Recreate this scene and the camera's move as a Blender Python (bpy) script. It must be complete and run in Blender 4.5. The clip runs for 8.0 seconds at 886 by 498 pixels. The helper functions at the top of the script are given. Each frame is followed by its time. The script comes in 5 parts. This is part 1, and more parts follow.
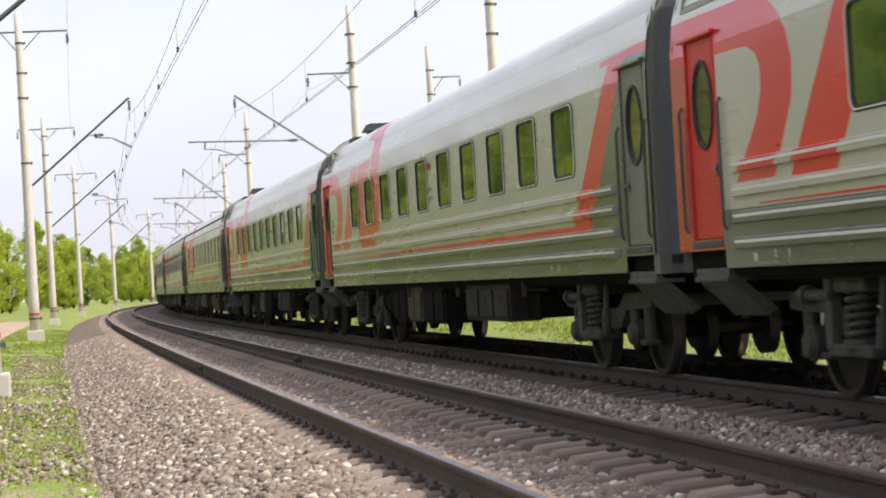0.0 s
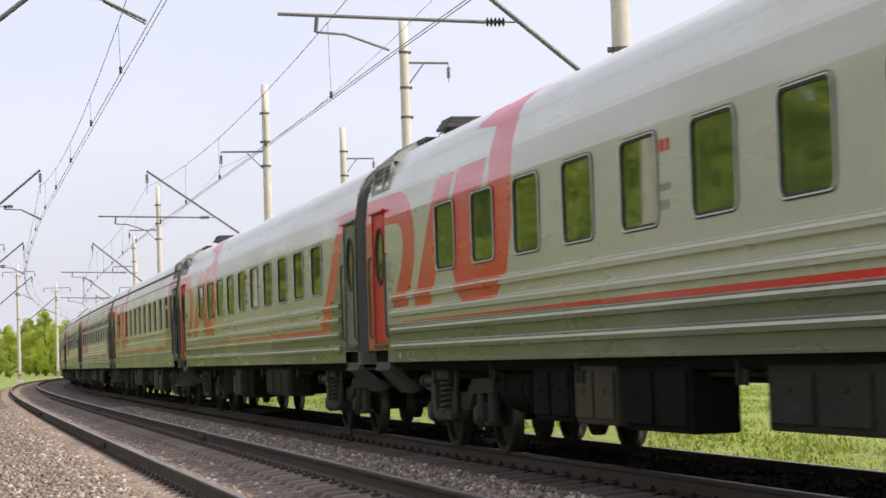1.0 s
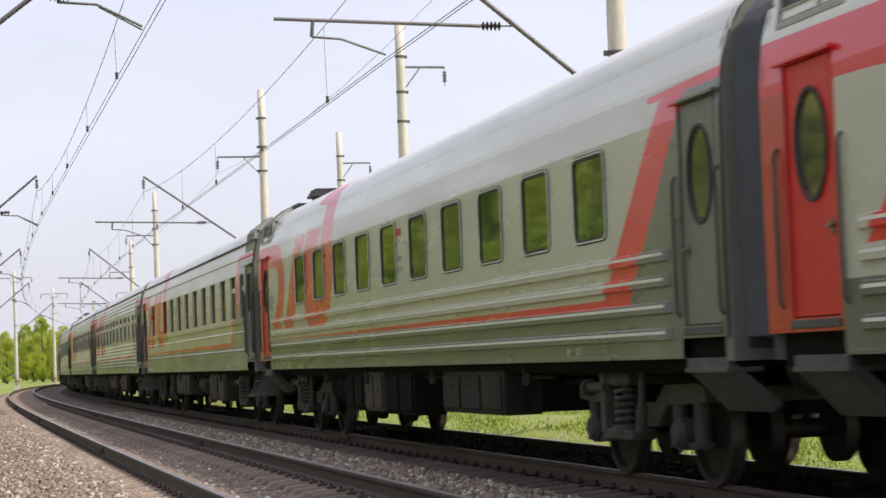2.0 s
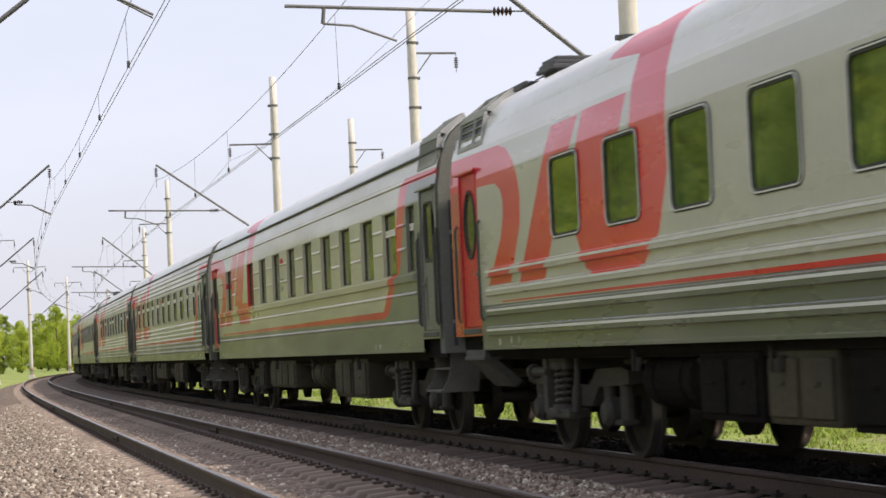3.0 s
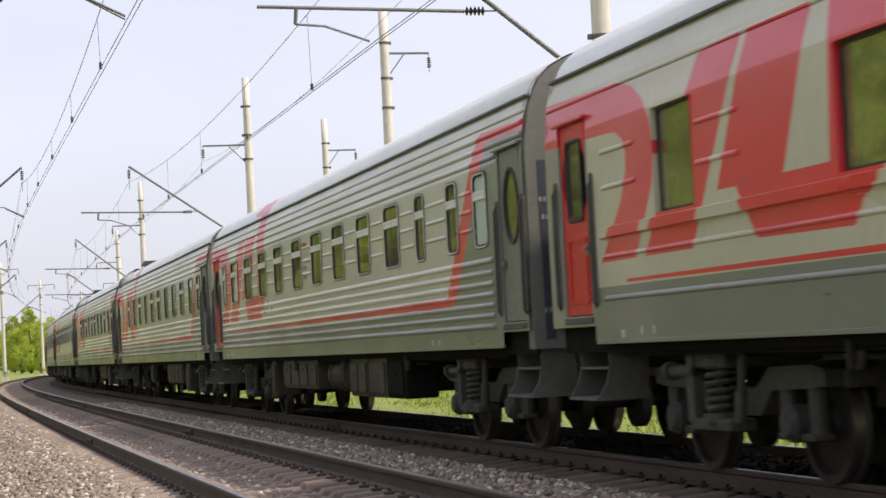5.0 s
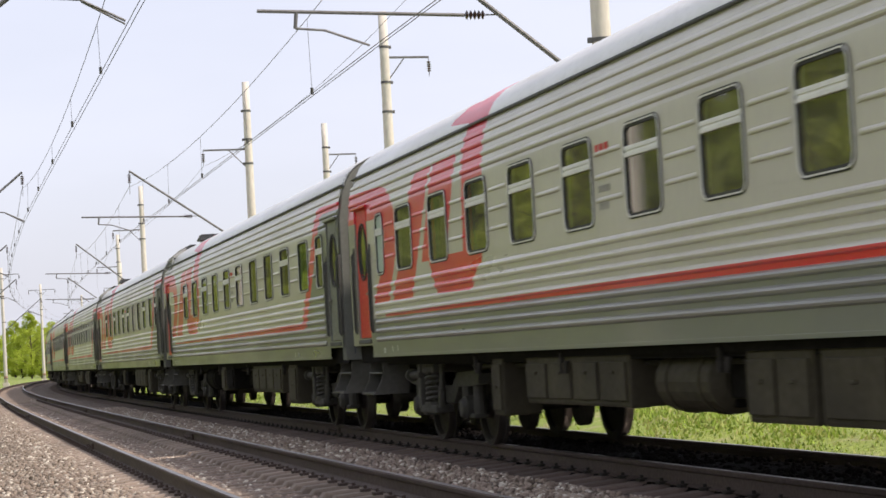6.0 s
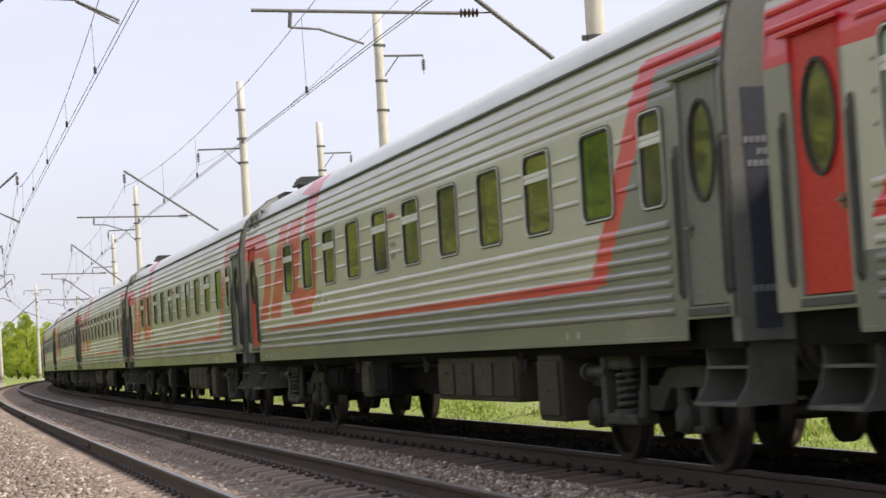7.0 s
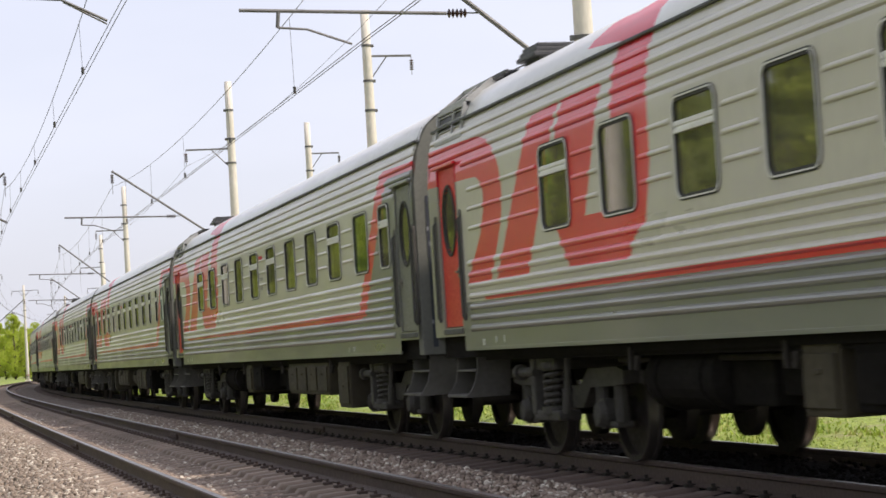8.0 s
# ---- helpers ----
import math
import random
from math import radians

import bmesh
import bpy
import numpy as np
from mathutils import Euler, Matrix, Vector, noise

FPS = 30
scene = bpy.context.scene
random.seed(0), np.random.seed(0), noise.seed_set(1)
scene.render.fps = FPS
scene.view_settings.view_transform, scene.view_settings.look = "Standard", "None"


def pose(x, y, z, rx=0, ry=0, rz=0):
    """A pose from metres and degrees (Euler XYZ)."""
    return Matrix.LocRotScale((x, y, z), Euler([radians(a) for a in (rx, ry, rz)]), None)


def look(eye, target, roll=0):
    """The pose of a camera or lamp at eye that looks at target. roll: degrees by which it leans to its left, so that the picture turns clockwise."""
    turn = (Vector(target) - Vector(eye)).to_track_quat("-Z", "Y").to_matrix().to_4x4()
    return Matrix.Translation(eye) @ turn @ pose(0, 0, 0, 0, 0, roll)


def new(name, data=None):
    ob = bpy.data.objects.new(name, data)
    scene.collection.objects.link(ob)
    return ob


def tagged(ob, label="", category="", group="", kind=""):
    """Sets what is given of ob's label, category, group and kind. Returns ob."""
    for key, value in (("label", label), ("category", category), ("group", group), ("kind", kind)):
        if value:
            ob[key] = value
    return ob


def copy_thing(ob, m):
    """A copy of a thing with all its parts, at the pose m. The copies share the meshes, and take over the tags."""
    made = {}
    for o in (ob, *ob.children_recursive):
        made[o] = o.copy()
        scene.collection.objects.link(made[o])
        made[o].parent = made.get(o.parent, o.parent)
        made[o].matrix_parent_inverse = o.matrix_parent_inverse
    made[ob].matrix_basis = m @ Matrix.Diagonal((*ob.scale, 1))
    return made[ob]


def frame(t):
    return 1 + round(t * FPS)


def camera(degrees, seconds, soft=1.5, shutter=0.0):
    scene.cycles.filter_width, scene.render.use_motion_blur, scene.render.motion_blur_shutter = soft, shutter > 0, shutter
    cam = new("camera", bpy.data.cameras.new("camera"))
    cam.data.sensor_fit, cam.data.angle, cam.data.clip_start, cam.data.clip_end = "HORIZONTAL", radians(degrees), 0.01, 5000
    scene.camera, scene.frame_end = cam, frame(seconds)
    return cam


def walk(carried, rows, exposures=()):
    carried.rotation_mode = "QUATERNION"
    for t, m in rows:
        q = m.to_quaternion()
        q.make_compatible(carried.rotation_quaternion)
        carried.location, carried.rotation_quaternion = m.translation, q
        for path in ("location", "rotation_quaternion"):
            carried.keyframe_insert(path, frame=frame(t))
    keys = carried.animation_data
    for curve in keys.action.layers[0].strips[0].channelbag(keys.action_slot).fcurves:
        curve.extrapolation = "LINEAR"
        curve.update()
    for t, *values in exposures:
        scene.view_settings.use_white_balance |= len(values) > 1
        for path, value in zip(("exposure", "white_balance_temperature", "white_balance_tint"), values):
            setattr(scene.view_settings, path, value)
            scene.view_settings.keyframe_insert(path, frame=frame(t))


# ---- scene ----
# ---- camera ----
FOV = 2 * math.degrees(math.atan(784 / 3572.6))
EYE = (0.0, 0.0, 1.16)
cam = camera(FOV, 8.0, soft=1.6, shutter=0.18)
VIEW = [(0.0, -11.36, 0.78, 3.40), (0.1, -11.85, 1.33, 3.10), (0.2, -12.33, 1.71, 2.85), (0.3, -12.71, 1.96, 2.60),
        (0.4, -13.03, 2.24, 2.30), (0.5, -13.343, 2.497, 2.02), (1.0, -13.959, 3.002, 1.946), (1.5, -14.165, 3.232, 2.042),
        (3.0, -13.642, 2.734, 2.647), (3.5, -13.878, 2.685, 2.707), (4.0, -14.081, 2.686, 2.89), (5.5, -14.417, 2.727, 3.023),
        (6.0, -14.346, 2.807, 3.157), (6.5, -14.427, 2.808, 3.393), (7.0, -14.46, 2.75, 3.458), (7.5, -14.652, 2.76, 3.504),
        (8.0, -14.794, 2.735, 3.517)]
walk(cam, [(t, pose(*EYE, 90 + p, r, y)) for t, y, p, r in VIEW], exposures=[(0.0, 0.60, 6900, 18), (0.3, 0.55, 6900, 18), (0.6, 0.48, 6900, 18), (1.0, 0.42, 6900, 18), (8.0, 0.44, 6900, 18)])

# ---- world and sun ----
SUN_AZ, SUN_EL = 118.0, 50.0     # degrees from +y towards +x, and up
world = bpy.data.worlds.new("world")
scene.world = world
world.use_nodes = True
wn = world.node_tree
wn.nodes.clear()
sky = wn.nodes.new("ShaderNodeTexSky")
sky.sky_type, sky.sun_disc = 'NISHITA', False
sky.sun_elevation, sky.sun_rotation = radians(SUN_EL), radians(SUN_AZ)
sky.air_density, sky.dust_density, sky.ozone_density = 1.0, 2.5, 1.0
tc = wn.nodes.new("ShaderNodeTexCoord")
mp = wn.nodes.new("ShaderNodeMapping")
mp.inputs["Scale"].default_value = (1.2, 1.2, 4.0)
nz = wn.nodes.new("ShaderNodeTexNoise")
nz.inputs["Scale"].default_value, nz.inputs["Detail"].default_value = 1.6, 5
ramp = wn.nodes.new("ShaderNodeMapRange")
ramp.inputs["From Min"].default_value, ramp.inputs["From Max"].default_value = 0.3, 0.75
ramp.inputs["To Min"].default_value, ramp.inputs["To Max"].default_value = 0.55, 0.85
mixw = wn.nodes.new("ShaderNodeMix")
mixw.data_type = 'RGBA'
mixw.inputs[7].default_value = (7.1, 7.85, 9.2, 1)     # thin high cloud
bg = wn.nodes.new("ShaderNodeBackground")
bg.inputs["Strength"].default_value = 0.1
out = wn.nodes.new("ShaderNodeOutputWorld")
wn.links.new(tc.outputs["Generated"], mp.inputs["Vector"])
wn.links.new(mp.outputs[0], nz.inputs["Vector"])
wn.links.new(nz.outputs["Fac"], ramp.inputs["Value"])
wn.links.new(ramp.outputs[0], mixw.inputs[0])
wn.links.new(sky.outputs[0], mixw.inputs[6])
wn.links.new(mixw.outputs[2], bg.inputs["Color"])
wn.links.new(bg.outputs[0], out.inputs["Surface"])
sun = new("sun", bpy.data.lights.new("sun", 'SUN'))
sun.data.energy, sun.data.angle, sun.data.color = 3.7, radians(3.0), (1.0, 0.95, 0.86)
a, e = radians(SUN_AZ), radians(SUN_EL)
sun.matrix_world = look((60 * math.sin(a), 60 * math.cos(a), 80), (60 * math.sin(a) - math.sin(a) * math.cos(e), 60 * math.cos(a) - math.cos(a) * math.cos(e), 80 - math.sin(e)))

# ---- the line of the railway: nearly straight, then a bend to the right ----
STEP = 0.5
SS = np.arange(-80, 700, STEP)
CANT = radians(-2.131)
GAP = 4.16                       # between the two tracks' centres


def line_table():
    k = 0.152e-3 + (0.927e-3 - 0.152e-3) * np.clip((SS - 51.387) / (185.606 - 51.387), 0, 1)
    hd = np.cumsum(k) * STEP
    i0 = int(np.argmin(abs(SS)))
    hd -= hd[i0]
    x, y = np.cumsum(np.sin(hd)) * STEP, np.cumsum(np.cos(hd)) * STEP
    return x - x[i0] + 3.322 + GAP, y - y[i0], hd


LX, LY, LH = line_table()


def at(s, lat=0.0, z=0.0, tilt=True, track=0):
    """World place: s metres along the far track, lat metres to its outer side, z over the rails."""
    x, y, h = np.interp(s, SS, LX), np.interp(s, SS, LY), np.interp(s, SS, LH)
    if tilt and track == 0:      # the train's track lies level
        lat, z = lat + 0.05, z - 0.03
    elif tilt:
        lat, z = lat * math.cos(CANT) - z * math.sin(CANT), z * math.cos(CANT) + lat * math.sin(CANT)
    lat += track * GAP
    return (float(x - lat * math.cos(h)), float(y + lat * math.sin(h)), float(z))


# ---- materials ----
def nodes_of(name):
    m = bpy.data.materials.new(name)
    m.use_nodes = True
    return m, m.node_tree, m.node_tree.nodes["Principled BSDF"]


def rgb(c):
    return (c[0], c[1], c[2], 1.0)


def noise_fac(nt, scale, detail=4, coords="Object", stretch=(1, 1, 1)):
    t = nt.nodes.new("ShaderNodeTexCoord")
    m = nt.nodes.new("ShaderNodeMapping")
    m.inputs["Scale"].default_value = stretch
    n = nt.nodes.new("ShaderNodeTexNoise")
    n.inputs["Scale"].default_value, n.inputs["Detail"].default_value = scale, detail
    nt.links.new(t.outputs[coords], m.inputs[0])
    nt.links.new(m.outputs[0], n.inputs["Vector"])
    return n.outputs["Fac"]


def mix_rgb(nt, fac, a, b, mode='MIX'):
    n = nt.nodes.new("ShaderNodeMix")
    n.data_type, n.blend_type = 'RGBA', mode
    for sock, v in ((n.inputs[0], fac), (n.inputs[6], a), (n.inputs[7], b)):
        if isinstance(v, (int, float)):
            sock.default_value = v
        elif isinstance(v, tuple):
            sock.default_value = rgb(v)
        else:
            nt.links.new(v, sock)
    return n.outputs[2]


def remap(nt, v, lo, hi, a=0.0, b=1.0):
    n = nt.nodes.new("ShaderNodeMapRange")
    for k, x in zip(("From Min", "From Max", "To Min", "To Max"), (lo, hi, a, b)):
        n.inputs[k].default_value = x
    nt.links.new(v, n.inputs["Value"])
    return n.outputs[0]


def bump(nt, bsdf, v, strength, dist):
    n = nt.nodes.new("ShaderNodeBump")
    n.inputs["Strength"].default_value, n.inputs["Distance"].default_value = strength, dist
    nt.links.new(v, n.inputs["Height"])
    nt.links.new(n.outputs[0], bsdf.inputs["Normal"])


def surface(name, c1, c2, rough=0.7, metal=0.0, big=0.6, fine=30, bumpy=0.2, dist=0.01, random_piece=0.0, coords="Object", stretch=(1, 1, 1)):
    """Two colours mixed at two scales, with fine relief."""
    m, nt, b = nodes_of(name)
    f1, f2 = noise_fac(nt, big, 4, coords, stretch), noise_fac(nt, fine, 3, coords, stretch)
    col = mix_rgb(nt, remap(nt, f1, 0.35, 0.65), c1, c2)
    col = mix_rgb(nt, remap(nt, f2, 0.3, 0.7, 0.0, 0.5), col, tuple(x * 0.6 for x in c1))
    if random_piece:
        oi = nt.nodes.new("ShaderNodeObjectInfo")
        col = mix_rgb(nt, 1.0, col, remap_rgb(nt, oi.outputs["Random"], 1 - random_piece, 1 + random_piece), 'MULTIPLY')
    nt.links.new(col, b.inputs["Base Color"])
    nt.links.new(remap(nt, f2, 0.2, 0.8, rough - 0.1, min(1, rough + 0.12)), b.inputs["Roughness"])
    b.inputs["Metallic"].default_value = metal
    bump(nt, b, f2, bumpy, dist)
    return m


def remap_rgb(nt, v, lo, hi):
    r = remap(nt, v, 0, 1, lo, hi)
    n = nt.nodes.new("ShaderNodeCombineColor")
    for i in range(3):
        nt.links.new(r, n.inputs[i])
    return n.outputs[0]


def island_surface(name, cols, rough=0.9, emit=None, trans=0.0):
    """Colour by loose piece, for joined stones, leaves and grass."""
    m, nt, b = nodes_of(name)
    g = nt.nodes.new("ShaderNodeNewGeometry")
    cr = nt.nodes.new("ShaderNodeValToRGB")
    cr.color_ramp.interpolation = 'LINEAR'
    el = cr.color_ramp.elements
    while len(el) < len(cols):
        el.new(0.5)
    for i, c in enumerate(cols):
        el[i].position, el[i].color = i / max(1, len(cols) - 1), rgb(c)
    nt.links.new(g.outputs["Random Per Island"], cr.inputs[0])
    nt.links.new(cr.outputs[0], b.inputs["Base Color"])
    b.inputs["Roughness"].default_value = rough
    if trans:
        tr = nt.nodes.new("ShaderNodeBsdfTranslucent")
        mx = nt.nodes.new("ShaderNodeMixShader")
        mx.inputs[0].default_value = trans
        nt.links.new(cr.outputs[0], tr.inputs["Color"])
        nt.links.new(b.outputs[0], mx.inputs[1])
        nt.links.new(tr.outputs[0], mx.inputs[2])
        nt.links.new(mx.outputs[0], nt.nodes["Material Output"].inputs["Surface"])
    return m


LIGHT_GREY, DARK_GREY, RED = (0.53, 0.500, 0.432), (0.180, 0.182, 0.166), (0.72, 0.010, 0.034)
MID_GREY = (0.27, 0.255, 0.225)


def poly_mask(nt, x, pts):
    """1 inside a convex polygon of (u, z) points in clockwise or anticlockwise order."""
    area = sum(pts[i][0] * pts[(i + 1) % len(pts)][1] - pts[(i + 1) % len(pts)][0] * pts[i][1] for i in range(len(pts)))
    if area < 0:
        pts = pts[::-1]
    acc = None
    for (u0, z0), (u1, z1) in zip(pts, pts[1:] + pts[:1]):
        n = Vector((-(z1 - z0), 0, u1 - u0)).normalized()
        d = nt.nodes.new("ShaderNodeVectorMath")
        d.operation = 'DOT_PRODUCT'
        d.inputs[1].default_value = n
        nt.links.new(x, d.inputs[0])
        g = nt.nodes.new("ShaderNodeMath")
        g.operation = 'GREATER_THAN'
        g.inputs[1].default_value = n.x * u0 + n.z * z0
        nt.links.new(d.outputs["Value"], g.inputs[0])
        if acc is None:
            acc = g.outputs[0]
        else:
            k = nt.nodes.new("ShaderNodeMath")
            k.operation = 'MULTIPLY'
            nt.links.new(acc, k.inputs[0])
            nt.links.new(g.outputs[0], k.inputs[1])
            acc = k.outputs[0]
    return acc


def livery(name, top, reds, darks, greys=(), rough=0.33, dirt=0.5, cap=None, dark=DARK_GREY, rear=MID_GREY, coat=0.45):
    """Car paint: top colour, dark zones, red shapes, and grey counters cut out of the red."""
    m, nt, b = nodes_of(name)
    t = nt.nodes.new("ShaderNodeTexCoord")
    x = t.outputs["Object"]
    col = top
    if cap:
        col = mix_rgb(nt, poly_mask(nt, x, [(-13, cap), (13, cap), (13, 5), (-13, 5)]), col, (0.68, 0.665, 0.63))
    for polys, c in (([[(-13, 1.0), (-10.61, 1.0), (-10.61, 3.1), (-13, 3.1)]] if darks else [], rear), (darks, dark), (reds, RED), (greys, LIGHT_GREY)):
        for p in polys:
            col = mix_rgb(nt, poly_mask(nt, x, list(p)), col, c)
    f1, f2 = noise_fac(nt, 0.9, 5, "Object", (0.5, 1, 2.5)), noise_fac(nt, 22, 3, "Object", (1, 1, 0.25))
    col = mix_rgb(nt, remap(nt, f1, 0.4, 0.75, 0.0, 0.22 * dirt), col, (0.16, 0.13, 0.10))
    col = mix_rgb(nt, remap(nt, f2, 0.5, 0.8, 0.0, 0.25 * dirt), col, (0.10, 0.09, 0.075))
    nt.links.new(col, b.inputs["Base Color"])
    nt.links.new(remap(nt, f1, 0.3, 0.7, rough - 0.06, rough + 0.12), b.inputs["Roughness"])
    b.inputs["Specular IOR Level"].default_value = 0.5
    b.inputs["Coat Weight"].default_value, b.inputs["Coat Roughness"].default_value, b.inputs["Coat IOR"].default_value = coat, 0.10, 1.5
    bump(nt, b, f1, 0.05, 0.02)
    return m


SLANT_A = [(8.55, 1.66), (8.98, 1.66), (10.50, 3.36), (10.03, 3.36)]
SLANT_B = [(8.85, 1.61), (9.60, 1.61), (11.11, 3.30), (10.53, 3.30)]
def bow(d):
    """Bands of the first letter: a stroke that turns down from the top, widened by d."""
    o0, o1, o2, o3 = (-9.75, 3.40), (-8.95, 3.34), (-8.45 + d, 2.72), (-9.42 + d, 1.86)
    i0, i1, i2, i3 = (-10.10, 2.99), (-9.45, 3.04), (-9.25 + d, 2.62), (-10.34 + d, 1.86)

    def curve(a, b, c, e, f):
        return tuple((1 - f) ** 3 * a[k] + 3 * f * (1 - f) ** 2 * b[k] + 3 * f * f * (1 - f) * c[k] + f ** 3 * e[k] for k in (0, 1))
    fs = [0, 0.16, 0.32, 0.46, 0.6, 0.75, 1.0]
    return [[curve(o0, o1, o2, o3, f), curve(o0, o1, o2, o3, g), curve(i0, i1, i2, i3, g), curve(i0, i1, i2, i3, f)] for f, g in zip(fs, fs[1:])]


LOGO = bow(0.0) + [[(-12, 3.46), (-9.75, 3.40), (-10.10, 2.99), (-12, 3.03)],
        [(-9.2, 1.86), (-8.1, 1.86), (-6.98, 3.40), (-7.85, 3.38)],
        [(-6.88, 3.40), (-5.76, 3.41), (-6.32, 2.27), (-7.55, 2.27)],
        [(-5.50, 1.9), (-4.80, 2.1), (-4.62, 2.6), (-4.62, 4.3), (-5.42, 4.3), (-5.56, 2.2)],
        [(-7.2, 2.29), (-6.82, 1.86), (-5.22, 1.84), (-4.85, 2.29)],
        [(-6.4, 3.80), (-5.4, 3.72), (-5.4, 3.97), (-6.1, 4.03)]]
LOGO_WIDE = bow(0.12) + [[(-12, 3.42), (-9.75, 3.40), (-10.10, 2.99), (-12, 3.02)],
             [(-8.95, 1.84), (-8.0, 1.84), (-6.75, 3.38), (-7.65, 3.37)],
             [(-6.62, 3.40), (-5.3, 3.40), (-5.9, 2.25), (-7.2, 2.25)],
             [(-5.2, 1.9), (-4.5, 2.1), (-4.25, 2.6), (-4.25, 4.3), (-5.1, 4.3), (-5.25, 2.2)],
             [(-6.95, 2.3), (-6.6, 1.88), (-6.2, 1.8), (-5.0, 1.8), (-4.5, 2.1), (-4.4, 2.3)],
             [(-6.1, 3.80), (-5.1, 3.72), (-5.1, 3.97), (-5.8, 4.03)]]
M = {}
M["paint_ribbed"] = livery("paint_ribbed", LIGHT_GREY,
                           LOGO + [[(-9.7, 1.665), (8.7, 1.63), (8.9, 1.73), (-9.7, 1.70)], SLANT_A, [(10.03, 3.36), (10.2, 3.48), (12, 3.44), (12, 3.34)]],
                           [[(-10.61, 1.0), (12, 1.0), (12, 1.66), (-10.61, 1.66)], [(8.7, 1.6), (12, 1.6), (12, 3.37), (10.2, 3.37)]])
M["paint_smooth"] = livery("paint_smooth", (0.50, 0.48, 0.415),
                           LOGO_WIDE + [[(-9.7, 1.655), (8.9, 1.60), (9.1, 1.68), (-9.7, 1.67)], SLANT_B, [(10.2, 3.30), (10.2, 3.36), (12, 3.40), (12, 3.31)]],
                           [[(-10.61, 1.0), (12, 1.0), (12, 1.62), (-10.61, 1.64)], [(9.1, 1.6), (12, 1.6), (12, 3.33), (10.6, 3.33)]], rough=0.28, dirt=0.35, cap=3.40, dark=(0.123, 0.128, 0.112), rear=(0.52, 0.035, 0.035))
M["paint_old"] = livery("paint_old", (0.53, 0.492, 0.382),
                        LOGO + [[(-9.7, 1.66), (8.5, 1.62), (8.9, 1.72), (-9.7, 1.69)], [(8.3, 1.63), (8.75, 1.66), (9.6, 2.3), (9.2, 2.3)],
                                [(9.15, 2.2), (9.6, 2.2), (10.2, 3.38), (9.72, 3.38)], [(9.8, 3.36), (10.0, 3.46), (12, 3.44), (12, 3.36)]],
                        [[(-10.61, 1.0), (12, 1.0), (12, 1.64), (-10.61, 1.64)], [(8.6, 1.6), (12, 1.6), (12, 3.37), (10.0, 3.37)]], dirt=0.7)
M["paint_dark"] = surface("paint_dark", (0.200, 0.202, 0.175), (0.165, 0.168, 0.148), 0.45, big=0.8, fine=25, bumpy=0.05)
M["paint_red"] = surface("paint_red", (0.68, 0.020, 0.022), (0.60, 0.020, 0.020), 0.42, big=0.8, fine=25, bumpy=0.05)
M["roof"] = livery("roof", (0.70, 0.69, 0.66), [LOGO[-3], LOGO[-1]], [], rough=0.40, dirt=0.9)
M["roof_smooth"] = livery("roof_smooth", (0.72, 0.71, 0.68), [LOGO_WIDE[-3], LOGO_WIDE[-1]], [], rough=0.36, dirt=0.8)
M["under"] = surface("underframe_grime", (0.026, 0.023, 0.019), (0.044, 0.038, 0.031), 0.85, big=1.5, fine=18, bumpy=0.4, dist=0.02)
M["bogie"] = surface("bogie_steel", (0.066, 0.061, 0.052), (0.042, 0.038, 0.032), 0.7, big=2.5, fine=18, bumpy=0.3, dist=0.02)
M["box"] = surface("equipment_paint", (0.072, 0.061, 0.039), (0.042, 0.035, 0.024), 0.7, big=1.3, fine=14, bumpy=0.2)
M["stair"] = surface("stair_steel", (0.12, 0.114, 0.10), (0.07, 0.065, 0.057), 0.7, big=2.0, fine=18, bumpy=0.2)
M["navy"] = surface("navy_panel", (0.050, 0.056, 0.075), (0.036, 0.04, 0.053), 0.6, big=1.2, fine=20, bumpy=0.1)
M["step"] = surface("step_steel", (0.10, 0.10, 0.095), (0.06, 0.058, 0.052), 0.7, big=2.0, fine=18, bumpy=0.2)
M["rubber"] = surface("bellows_rubber", (0.02, 0.021, 0.024), (0.03, 0.03, 0.033), 0.7, big=2, fine=30, bumpy=0.2)
M["bellows"] = surface("grey_bellows", (0.085, 0.09, 0.11), (0.06, 0.065, 0.08), 0.6, big=2, fine=30, bumpy=0.2)
M["band"] = surface("mast_red_band", (0.42, 0.10, 0.07), (0.35, 0.09, 0.07), 0.8, big=3, fine=30, bumpy=0.1)
M["alu"] = surface("window_metal", (0.82, 0.81, 0.77), (0.72, 0.71, 0.67), 0.4, 0.0, big=3, fine=40, bumpy=0.05)
M["seal"] = surface("window_seal", (0.022, 0.022, 0.02), (0.03, 0.03, 0.028), 0.6, big=3, fine=40, bumpy=0.05)
# near-black tone: the shade below the carriage floor, given as colour
M["underfloor_shade"] = surface("underfloor_shade", (0.012, 0.011, 0.010), (0.018, 0.016, 0.014), 0.95, big=2, fine=20, bumpy=0.2)
M["steel"] = surface("worn_steel", (0.30, 0.28, 0.26), (0.22, 0.19, 0.17), 0.35, 0.9, big=3, fine=30, bumpy=0.1)
M["wheel"] = surface("wheel_steel", (0.055, 0.046, 0.040), (0.036, 0.030, 0.026), 0.6, 0.4, big=3, fine=25, bumpy=0.2)
M["inside"] = surface("car_interior", (0.20, 0.16, 0.11), (0.15, 0.12, 0.09), 0.7, big=1.5, fine=12, bumpy=0.05)
M["curtain"] = surface("curtain_cloth", (0.56, 0.51, 0.36), (0.45, 0.42, 0.30), 0.9, big=2, fine=14, bumpy=0.5, dist=0.03, stretch=(6, 1, 0.3))
